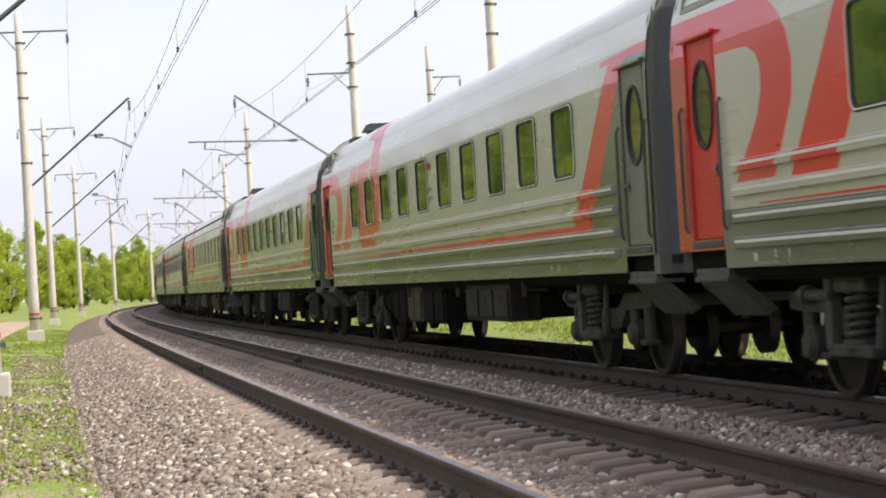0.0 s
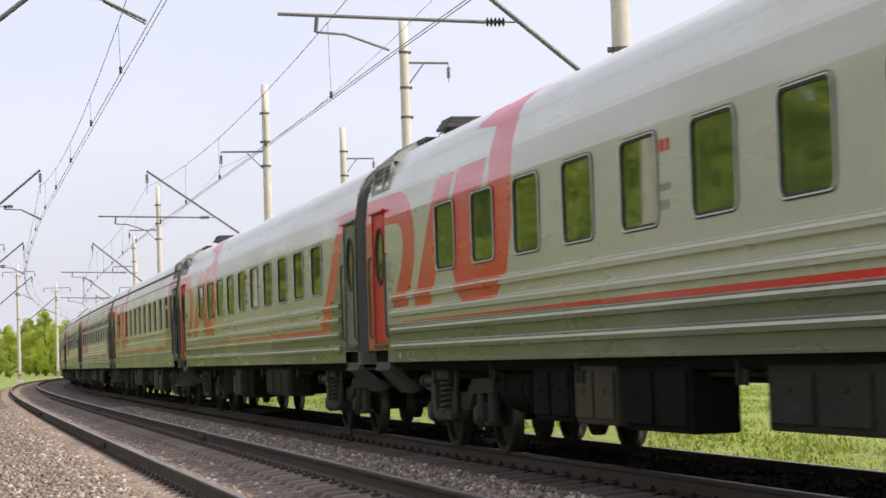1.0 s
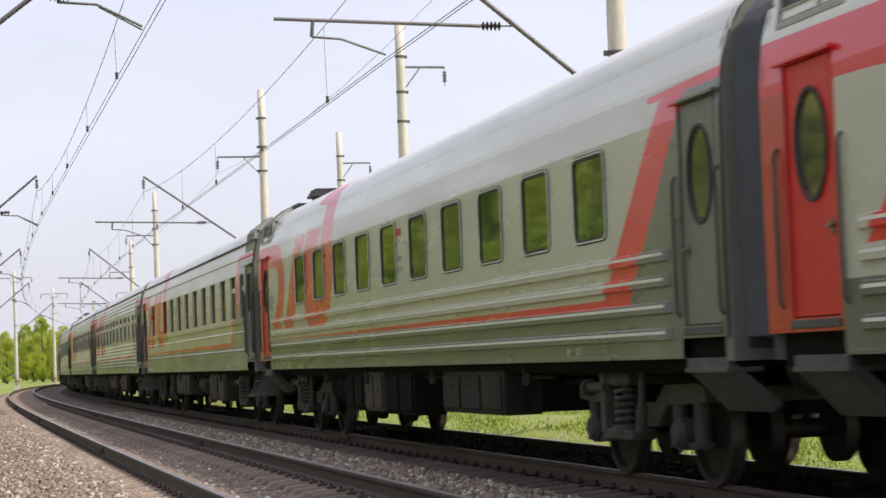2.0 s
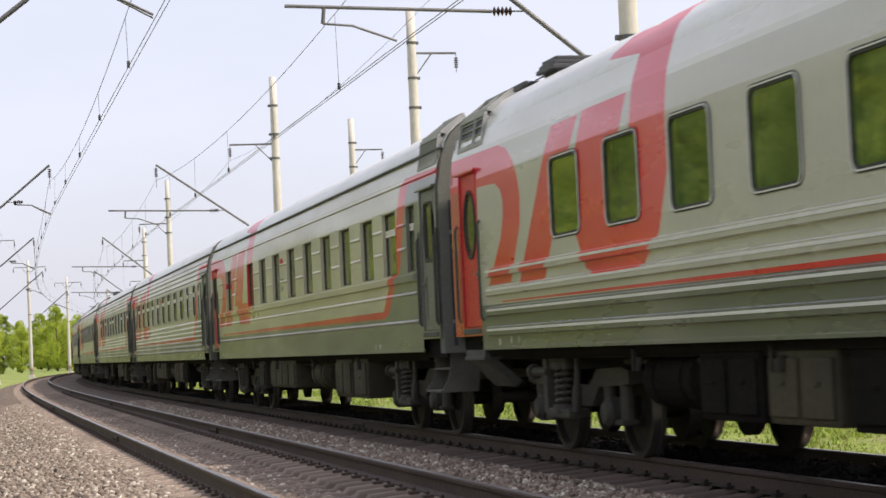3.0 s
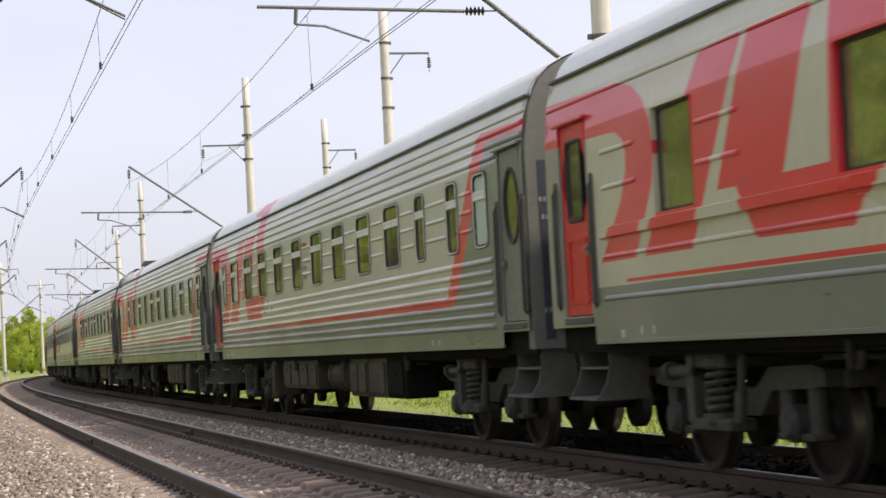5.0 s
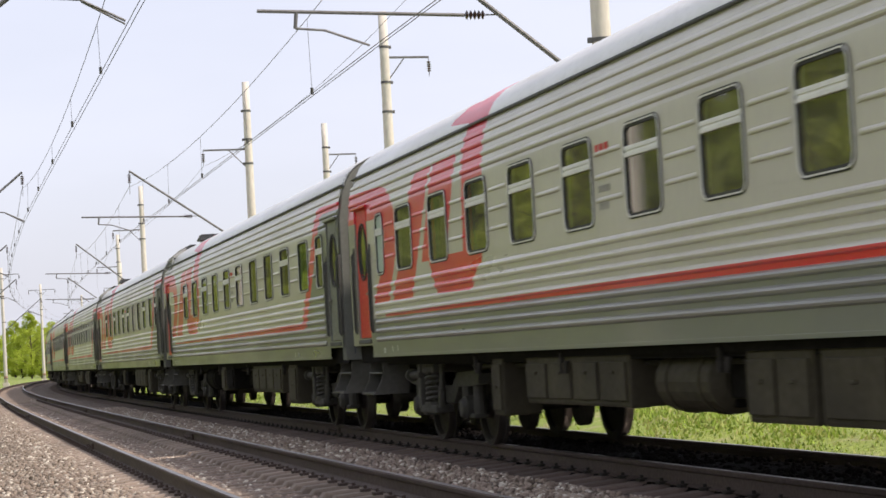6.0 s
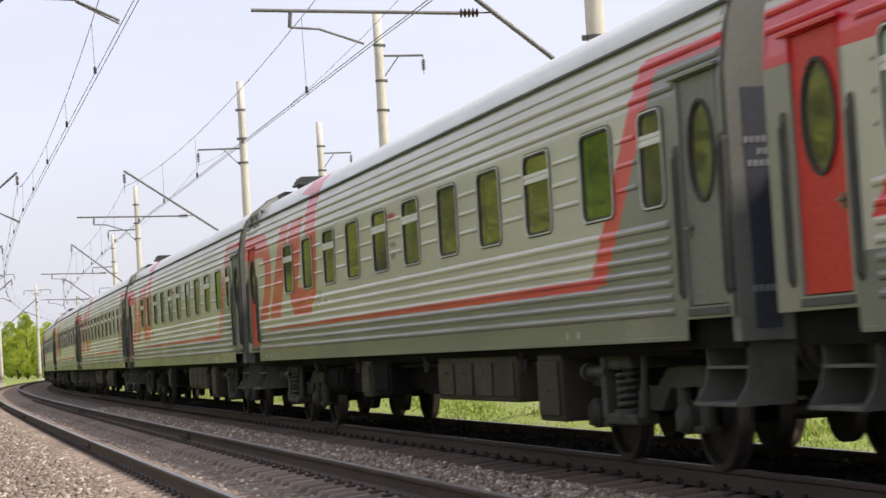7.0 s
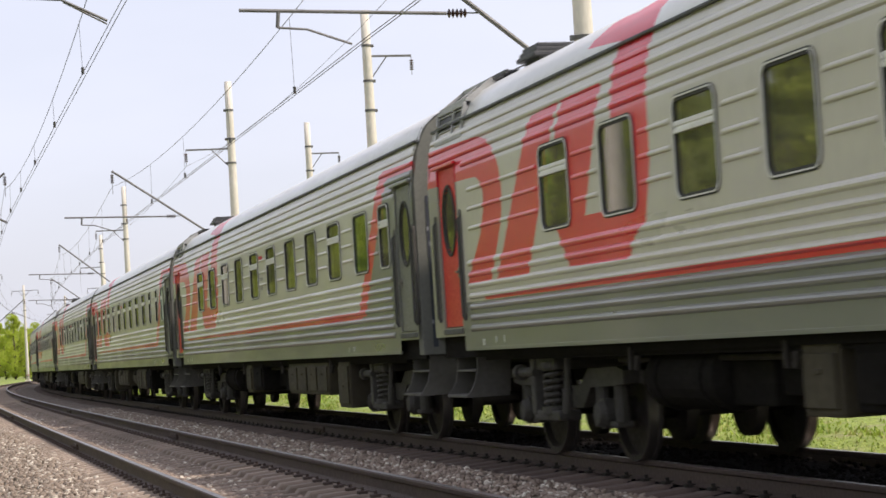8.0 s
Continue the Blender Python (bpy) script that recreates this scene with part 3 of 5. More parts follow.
def build_track(track, label, sleepers, clips):
    thing = empty("railway_track", label, "railway track", "railway tracks", "structure")
    for side in (-1, 1):
        bm = bmesh.new()
        add_loft(bm, [[at(s, side * 0.7975 + a, b, True, track) for a, b in RAIL] for s in along(-30, 520)], True, True)
        bmesh.ops.recalc_face_normals(bm, faces=bm.faces[:])
        bm.faces.ensure_lookup_table()
        for i, f in enumerate(bm.faces):
            k = i % len(RAIL)
            f.material_index = 1 if k == 6 and len(f.verts) == 4 else 0
        part("rail", bm, [M["rail_side"], M["rail_top"]], thing, "worn steel rail with rusty sides")
    for s in (33.6 + 25 * k for k in range(-1, 4)):
        for side in (-1, 1):
            bm = bmesh.new()
            for o in (-1, 1):
                add_box(bm, side * 0.7975 + o * 0.03 - 0.018, side * 0.7975 + o * 0.03 + 0.018, -0.4, 0.4, -0.145, -0.05, 0.006)
                for q in (-0.32, -0.19, -0.06, 0.06, 0.19, 0.32):
                    x = side * 0.7975 + o * 0.05
                    add_tube(bm, [(x, q, -0.10), (x + o * 0.035, q, -0.10)], 0.02, 6)
            ob = part("fishplate", bm, M["rail_side"], thing)
            ob.matrix_basis = track_pose(s + (0.3 if side > 0 else 0), track)
    rest = bmesh.new()
    s, n = -28.0, 0
    while s < 330:
        if 9 < s and n < 150:
            ob = part("sleeper", sleepers, None, thing)
            ob.matrix_basis = track_pose(s, track)
            ob = part("rail_fastening", clips, None, thing)
            ob.matrix_basis = track_pose(s, track)
            n += 1
        else:
            m = track_pose(s, track)
            add_loft(rest, [[m @ Vector((l, y, z)) for y, z in ((-0.13, -0.3), (-0.10, -0.21), (0.10, -0.21), (0.13, -0.3))] for l in (-1.35, 1.35)], True, True)
        s += 0.545
    ob = part("sleepers", rest, sleepers.materials[0], thing)
    tagged(ob, kind="stuff")
    return thing


# ---- the train ----
HALF, SIDE, SILL, GUT = 11.87, 1.53, 1.165, 3.68
WIN_Z = (2.255, 3.025)
DOOR_Z = (1.40, 3.19)


def side_y(z):
    return float(np.interp(z, [1.0, 2.6, 3.12, 3.45, 3.70], [SIDE, SIDE, SIDE - 0.008, SIDE - 0.045, SIDE - 0.12]))


ROOF_PROFILE = [(1.41, 3.68), (1.40, 3.74), (1.335, 3.86), (1.20, 3.985), (1.0, 4.09), (0.72, 4.18), (0.38, 4.24), (0.0, 4.26)]
KINDS = {
    "smooth": dict(paint="paint_smooth", wins=[(-7.66 + 1.755 * i, 0.92, False) for i in range(10)], ribs=[(2.0, 0.055), (1.79, 0.055), (1.565, 0.055), (1.345, 0.055)], short=[], oval=True, chimney=True, louvre=(-1,), bellows=True, wedge=True,
                   boxes=[(-4.0, -2.7, 0.50, "underfloor_shade"), (-2.55, -1.3, 0.50, "box"), (-1.1, 0.6, 0.48, "underfloor_shade"), (2.2, 5.0, 0.56, "under")], tank=(-5.7, -4.4)),
    "ribbed": dict(paint="paint_ribbed", wins=[(u, 0.83, True) for u in (-8.86, -7.08, -5.33, -3.58, -1.73, 0.04, 1.80, 3.60, 5.40)] + [(7.18, 0.43, True), (8.76, 0.46, True), (9.98, 0.49, True), (-10.06, 0.40, True)],
                   ribs=[(z, 0.036) for z in (2.08, 1.955, 1.835, 1.72, 1.605, 1.49, 1.375, 3.17, 3.295, 3.42, 3.545)], short=[2.45, 2.66, 2.87], oval=True, chimney=False,
                   louvre=(), bellows=False, wedge=False, boxes=[(2.15, 3.35, 0.52, "box"), (3.47, 4.6, 0.52, "box"), (4.65, 5.75, 0.52, "underfloor_shade"), (-3.7, -0.5, 0.59, "box"), (-5.0, -4.6, 0.44, "box")], tank=(-0.1, 1.25)),
    "ribbed_tall": dict(paint="paint_ribbed", wins=[(u, 0.83, i in (0, 2, 4, 5, 8)) for i, u in enumerate((-7.56, -5.81, -4.02, -2.28, -0.49, 1.29, 3.12, 4.90, 6.67, 8.48))] + [(10.06, 0.52, True)],
                        ribs=[(z, 0.036) for z in (2.08, 1.955, 1.835, 1.72, 1.605, 1.49, 1.375, 3.17, 3.295, 3.42, 3.545)], short=[2.45, 2.66, 2.87], oval=True, chimney=True,
                        louvre=(-1,), bellows=False, wedge=False, boxes=[(2.25, 5.6, 0.57, "box"), (6.35, 7.15, 0.40, "box"), (-2.2, -1.6, 0.56, "box"), (-1.4, -0.4, 0.6, "underfloor_shade")], tank=(-5.6, -4.0)),
    "old": dict(paint="paint_old", win_z=(2.20, 3.07), wins=[(u - 0.22, 0.88, i > 8) for i, u in enumerate((-8.68, -5.20, -3.44, -1.68, 0.12, 1.93, 3.72, 5.43, 7.19, 8.80))] + [(10.14, 0.48, True)],
                ribs=[(2.12, 0.055), (1.91, 0.025), (1.54, 0.025), (3.40, 0.025)], short=[2.52, 2.84], oval=False, chimney=False,
                louvre=(1,), bellows=False, wedge=False, boxes=[(-3.3, -0.3, 0.55, "box"), (3.86, 5.25, 0.46, "box"), (5.45, 6.5, 0.46, "box"), (-4.9, -4.1, 0.5, "under")], tank=(0.95, 2.3)),
}
DOORS = ((10.97, 11.77), (-11.44, -10.66))


def add_rib(bm, u0, u1, z, h, y0, out):
    prof = [(-1.0, 0), (-0.55, 0.8), (0.0, 1.0), (0.55, 0.8), (1.0, 0)] if h < 0.05 else [(-1.0, 0), (-0.80, 1.0), (0.0, 1.0), (0.74, 1.0), (1.0, 0)]
    rings = [[(u, -(side_y(z + a * h) + y0 + b * o), z + a * h) for a, b in prof] for u, o in ((u0, 0.0), (u0 + 0.04, out), (u1 - 0.04, out), (u1, 0.0))]
    add_loft(bm, rings, closed=False)


def window_set(w, h, transom, green, square):
    """Shared meshes of one window size: frame, bead, pane and transom."""
    r = 0.03 if square else 0.085
    res = {}
    bm = bmesh.new()
    if square:       # set back in the opening, body-coloured reveal in front
        ring_mesh(bm, rounded(w - 0.004, h - 0.004, 0.012), rounded(w - 0.05, h - 0.05, r), -0.008, 0.0)
    else:            # dark rubber under a bright metal bead
        ring_mesh(bm, rounded(w + 0.068, h + 0.068, r + 0.03), rounded(w - 0.03, h - 0.03, r * 0.85), -0.006, 0.0)
        bead = bmesh.new()
        ring_mesh(bead, rounded(w + 0.040, h + 0.040, r + 0.018), rounded(w + 0.016, h + 0.016, r + 0.008), -0.014, -0.006)
        bmesh.ops.recalc_face_normals(bead, faces=bead.faces[:])
        res["bead"] = mesh_of("bead", bead, M["alu"])
    bmesh.ops.recalc_face_normals(bm, faces=bm.faces[:])
    res["window"] = mesh_of("window", bm, M["seal"])
    bm = bmesh.new()
    bm.faces.new([bm.verts.new((x, 0.010, z)) for x, z in rounded(w - 0.02, h - 0.02, r * 0.8)])
    bmesh.ops.recalc_face_normals(bm, faces=bm.faces[:])
    res["pane"] = mesh_of("pane", bm, M["glass_green"] if green else M["glass_old"] if square else M["glass"])
    if transom:
        bm = bmesh.new()
        add_box(bm, -w / 2 + 0.01, w / 2 - 0.01, -0.012, 0.02, 0.115, 0.155, 0.006)
        add_box(bm, -w / 2 + 0.01, w / 2 - 0.01, -0.012, 0.02, 0.17, 0.21, 0.006)
        add_box(bm, -w / 2 + 0.01, w / 2 - 0.01, -0.004, 0.02, 0.15, 0.175)
        res["transom"] = mesh_of("transom", bm, M["alu"])
    return res


def curtain_mesh(w, h, seed):
    rng = random.Random(seed)
    bm = bmesh.new()
    n = 14
    rings = [[(-w / 2 + w * k / n, 0.012 * math.sin(k * 1.9 + rng.random() * 0.6), z) for k in range(n + 1)] for z in (-h / 2, h / 2)]
    add_loft(bm, rings, closed=False)
    return mesh_of("curtain", bm, M["curtain"], True)


def panel_hole(bm, u0, u1, z0, z1, loop, cu, cz, y, mat=0):
    """A flat panel with a hole of any loop: a plain lower sheet, and rings from the hole to the edge above it."""
    zl = cz - (z1 - cz)
    n = 40
    ang = [6.28319 * k / n for k in range(n)]
    corner = [math.atan2(sz * (z1 - cz), (u1 - cu) if su > 0 else -(cu - u0)) % 6.28319 for su in (1, -1) for sz in (1, -1)]
    ang = sorted(ang + corner)
    lp = [(math.atan2(z, x) % 6.28319, math.hypot(x, z)) for x, z in loop]
    lp.sort()
    la = np.array([lp[-1][0] - 6.28319] + [a for a, _ in lp] + [lp[0][0] + 6.28319])
    lr = np.array([lp[-1][1]] + [q for _, q in lp] + [lp[0][1]])
    inner, outer = [], []
    for a in ang:
        c, s = math.cos(a), math.sin(a)
        q = float(np.interp(a, la, lr))
        inner.append((cu + q * c, y, cz + q * s))
        k = min((u1 - cu if c > 0 else cu - u0) / max(abs(c), 1e-6), (z1 - cz) / max(abs(s), 1e-6))
        outer.append((cu + k * c, y, cz + k * s))
    add_loft(bm, [outer, inner, [(px, py + 0.04, pz) for px, py, pz in inner]], True, False, mat)
    lower = sorted({round(p[0], 5) for p in outer if abs(p[2] - zl) < 1e-3} | {u0, u1})
    for a, b in zip(lower, lower[1:]):
        if b - a > 1e-4:
            bm.faces.new([bm.verts.new(p) for p in ((a, y, z0), (b, y, z0), (b, y, zl), (a, y, zl))]).material_index = mat


def build_door(car, k, u0, u1, paint, is_oval):
    front = u0 > 0
    bm = bmesh.new()
    cu = (u0 + u1) / 2 + 0.01
    loop = oval(0.48, 0.75) if is_oval else rounded(0.40, 0.72, 0.05)
    cz = 2.60 if is_oval else 2.66
    panel_hole(bm, u0 + 0.012, u1 - 0.012, DOOR_Z[0] + 0.01, DOOR_Z[1] - 0.005, loop, cu, cz, -SIDE + 0.022)
    if not is_oval:
        ring_mesh(bm, [(cu + x, 1.82 + z) for x, z in rounded(0.52, 0.62, 0.04)], [(cu + x, 1.82 + z) for x, z in rounded(0.46, 0.56, 0.04)], -SIDE + 0.010, -SIDE + 0.022)
    bmesh.ops.remove_doubles(bm, verts=bm.verts[:], dist=1e-4)
    bmesh.ops.recalc_face_normals(bm, faces=bm.faces[:])
    door = part("door", bm, paint, car, "dark grey side door" if front else "red side door")
    bm = bmesh.new()
    big = oval(0.545, 0.81) if is_oval else rounded(0.45, 0.77, 0.06)
    ring_mesh(bm, [(cu + x, cz + z) for x, z in big], [(cu + x, cz + z) for x, z in loop], -SIDE + 0.006, -SIDE + 0.022)
    bmesh.ops.recalc_face_normals(bm, faces=bm.faces[:])
    part("door_window_seal", bm, M["seal"], door)
    bm = bmesh.new()
    bm.faces.new([bm.verts.new((cu + x, -SIDE + 0.03, cz + z)) for x, z in loop])
    part("pane", bm, M["glass"], door)
    bm = bmesh.new()
    hx = u0 + 0.09 if front else u1 - 0.09
    add_box(bm, hx - 0.05, hx + 0.05, -SIDE - 0.02, -SIDE + 0.022, 2.0, 2.025, 0.006)
    add_box(bm, hx - 0.025, hx + 0.025, -SIDE + 0.005, -SIDE + 0.022, 1.95, 2.06, 0.006)
    part("handle", bm, M["steel"], door)
    for hu in (u0 - (0.10 if front else 0.14), u1 + (0.05 if front else 0.14)):
        bm = bmesh.new()
        add_tube(bm, [(hu, -SIDE + 0.0, 1.47), (hu, -SIDE - 0.03, 1.52), (hu, -SIDE - 0.032, 2.1), (hu, -SIDE - 0.03, 2.57), (hu, -SIDE, 2.62)], 0.016, 8)
        part("handrail", bm, M["step"], car)
        if k["wedge"]:
            continue
        bm = bmesh.new()
        ring_mesh(bm, [(hu + x, 2.08 + z) for x, z in rounded(0.11, 1.22, 0.05)], [(hu + x, 2.08 + z) for x, z in rounded(0.085, 1.19, 0.04)], -SIDE - 0.006, -SIDE + 0.001)
        bm.faces.new([bm.verts.new((hu + x, -SIDE - 0.003, 2.08 + z)) for x, z in rounded(0.086, 1.192, 0.04)])
        bmesh.ops.recalc_face_normals(bm, faces=bm.faces[:])
        part("handrail_recess", bm, M["stair"], car)
    # threshold and steps
    bm = bmesh.new()
    add_box(bm, u0 - 0.02, u1 + 0.02, -SIDE - 0.015, -0.8, 1.325, 1.385, 0.008)
    part("threshold", bm, M["step"], car)
    bm = bmesh.new()
    if k["wedge"]:
        add_loft(bm, [[(u, -SIDE + 0.02, 1.14), (u, -SIDE + 0.02, 1.05), (u, -1.17, 0.70), (u, -1.07, 0.76)] for u in (u0 - 0.05, u1 + 0.05)], True, True)
        add_box(bm, u0 - 0.06, u1 + 0.06, -SIDE, -SIDE + 0.3, 1.02, 1.06, 0.008)
    else:
        for u in (u0 - 0.02, u1 + 0.02):
            prof = [(-1.42, 1.33), (-1.40, 0.95), (-1.44, 0.78), (-1.52, 0.66), (-1.52, 0.62), (-1.05, 0.62), (-1.0, 1.33)]
            add_loft(bm, [[(u - 0.012, y, z) for y, z in prof], [(u + 0.012, y, z) for y, z in prof]], True, True)
        add_box(bm, u0 - 0.03, u1 + 0.03, -1.54, -1.06, 0.62, 0.65, 0.006)
        add_box(bm, u0 - 0.02, u1 + 0.02, -1.42, -1.04, 0.90, 0.925, 0.006)
        add_box(bm, u0 - 0.02, u1 + 0.02, -1.08, -1.05, 0.65, 1.32)
    bmesh.ops.recalc_face_normals(bm, faces=bm.faces[:])
    part("step", bm, M["step"] if k["wedge"] else M["stair"], car, "grimy steel boarding steps")


def spring_mesh():
    bm = bmesh.new()
    pts = []
    for k in range(6 * 10 + 1):
        a = 6.28319 * k / 10
        pts.append((0.105 * math.cos(a), 0.105 * math.sin(a), -0.20 + 0.40 * k / 60))
    add_tube(bm, pts, 0.024, 6)
    add_tube(bm, [(0, 0, -0.26), (0, 0, -0.19)], 0.15, 14)
    add_tube(bm, [(0, 0, 0.19), (0, 0, 0.25)], 0.14, 14)
    add_tube(bm, [(0, 0, -0.19), (0, 0, 0.19)], 0.055, 10)
    return mesh_of("spring", bm, M["bogie"], False)


def axle_box_mesh():
    bm = bmesh.new()
    add_tube(bm, [(0, 0.14, 0), (0, -0.12, 0)], 0.145, 18)
    add_tube(bm, [(0, -0.12, 0), (0, -0.17, 0)], [0.13, 0.095], 18)
    add_box(bm, -0.32, 0.32, -0.09, 0.09, -0.13, -0.07, 0.02)
    for x in (-0.26, 0.26):
        add_tube(bm, [(x, 0, -0.08), (x, 0, 0.32)], 0.075, 10)
    return mesh_of("axle_box", bm, M["bogie"])


def bogie_beam_meshes():
    bm = bmesh.new()
    prof = [(-1.75, 0.88), (-1.55, 0.92), (-0.75, 0.90), (-0.50, 0.74), (0.50, 0.74), (0.75, 0.90), (1.55, 0.92), (1.75, 0.88),
            (1.75, 0.76), (1.5, 0.74), (0.80, 0.72), (0.55, 0.52), (-0.55, 0.52), (-0.80, 0.72), (-1.5, 0.74), (-1.75, 0.76)]
    add_loft(bm, [[(u, -0.08, z) for u, z in prof], [(u, 0.08, z) for u, z in prof]], True, True)
    bmesh.ops.recalc_face_normals(bm, faces=bm.faces[:])
    beam = add_box(bmesh.new(), -0.07, 0.07, -0.95, 0.95, -0.07, 0.07, 0.02)
    return mesh_of("side_frame", bm, M["bogie"]), mesh_of("cross_beam", beam, M["bogie"])


def bolster_mesh():
    bm = bmesh.new()
    add_box(bm, -0.44, 0.30, -1.30, 1.30, 0.90, 1.08, 0.03)
    for s in (-1, 1):
        add_box(bm, -0.42, 0.42, s * 1.20 - 0.12, s * 1.20 + 0.12, 0.40, 0.50, 0.025)
        add_box(bm, -0.44, -0.30, s * 1.28 - 0.05, s * 1.28 + 0.05, 0.45, 1.12, 0.02)
    return mesh_of("bolster", bm, M["bogie"])


def damper_mesh():
    bm = bmesh.new()
    add_tube(bm, [(0.50, 0, 0.48), (0.55, 0, 0.72), (0.55, 0, 0.72), (0.62, 0, 1.05)], [0.05, 0.05, 0.035, 0.035], 10)
    return mesh_of("damper", bm, M["bogie"])


def link_mesh():
    bm = bmesh.new()
    add_tube(bm, [(-0.88, 0, 0.88), (-0.80, 0, 0.88), (-0.80, 0, 0.88), (-0.30, 0, 0.88)], [0.085, 0.085, 0.05, 0.05], 12)
    return mesh_of("traction_link", bm, M["bogie"])


def wheelset_meshes():
    prof = [(0.09, -0.07), (0.13, -0.08), (0.16, -0.03), (0.40, 0.0), (0.415, -0.065), (0.472, -0.065), (0.478, 0.03), (0.502, 0.045), (0.502, 0.07), (0.41, 0.07), (0.40, 0.03), (0.16, 0.03), (0.13, 0.09), (0.09, 0.09)]
    bm = bmesh.new()
    n = 32
    add_loft(bm, [[(r * math.cos(6.28319 * k / n), y, r * math.sin(6.28319 * k / n)) for r, y in prof] for k in range(n + 1)], closed=False)
    bmesh.ops.remove_doubles(bm, verts=bm.verts[:], dist=1e-5)
    bmesh.ops.recalc_face_normals(bm, faces=bm.faces[:])
    bm.faces.ensure_lookup_table()
    for f in bm.faces:
        c = f.calc_center_median()
        if math.hypot(c.x, c.z) > 0.465 and c.y < 0.035:
            f.material_index = 1
    wheel = mesh_of("wheel", bm, [M["wheel"], M["steel"]])
    bm = bmesh.new()
    add_tube(bm, [(0, -1.05, 0), (0, -0.75, 0), (0, -0.6, 0), (0, 0.6, 0), (0, 0.75, 0), (0, 1.05, 0)], [0.065, 0.09, 0.085, 0.085, 0.09, 0.065], 14)
    for y in (-0.35, 0.35):
        add_tube(bm, [(0, y - 0.06, 0), (0, y + 0.06, 0)], 0.31, 24)
    return wheel, mesh_of("axle", bm, M["wheel"])


SHARED = {}
BARS = {}


def bar_mesh(mat, w, d, h):
    if (mat, w, d, h) not in BARS:
        BARS[mat, w, d, h] = mesh_of("bar", add_box(bmesh.new(), -w / 2, w / 2, -d / 2, d / 2, -h / 2, h / 2), M[mat])
    return BARS[mat, w, d, h]



def build_bogies(car):
    if "spring" not in SHARED:
        SHARED["spring"], SHARED["axle_box"], SHARED["bolster"] = spring_mesh(), axle_box_mesh(), bolster_mesh()
        SHARED["side_frame"], SHARED["cross_beam"] = bogie_beam_meshes()
        SHARED["wheel"], SHARED["axle"] = wheelset_meshes()
        SHARED["damper"], SHARED["link"] = damper_mesh(), link_mesh()
    for c in (8.5, -8.5):
        bogie = new("bogie")
        bogie.parent, bogie.location = car, (c, 0, 0)
        tagged(bogie, "grimy two-axle bogie")
        for u, z in ((-1.75, 0.81), (1.75, 0.81), (-0.45, 0.64), (0.45, 0.64)):
            part("cross_beam", SHARED["cross_beam"], None, bogie, at_place=(u, 0, z))
        for s in (-1, 1):
            part("side_frame", SHARED["side_frame"], None, bogie, at_place=(0, s * 1.03, 0))
        part("bolster", SHARED["bolster"], None, bogie)
        for s in (-1, 1):
            part("spring", SHARED["spring"], None, bogie, at_place=(0.05, s * 1.22, 0.73))
            part("damper", SHARED["damper"], None, bogie, at_place=(0, s * 1.26, 0))
            part("traction_link", SHARED["link"], None, bogie, at_place=(0, s * 1.30, 0))
            for w in (-1.2, 1.2):
                part("axle_box", SHARED["axle_box"], None, bogie, at_place=(w, s * 1.03, 0.475)).rotation_euler = (0, 0, 0 if s < 0 else math.pi)
        for w in (-1.2, 1.2):
            ws = part("wheelset", SHARED["axle"], None, car, at_place=(c + w, 0, 0.475))
            for s in (-1, 1):
                part("wheel", SHARED["wheel"], None, ws, at_place=(0, s * 0.79, 0)).rotation_euler = (0, 0, 0 if s < 0 else math.pi)


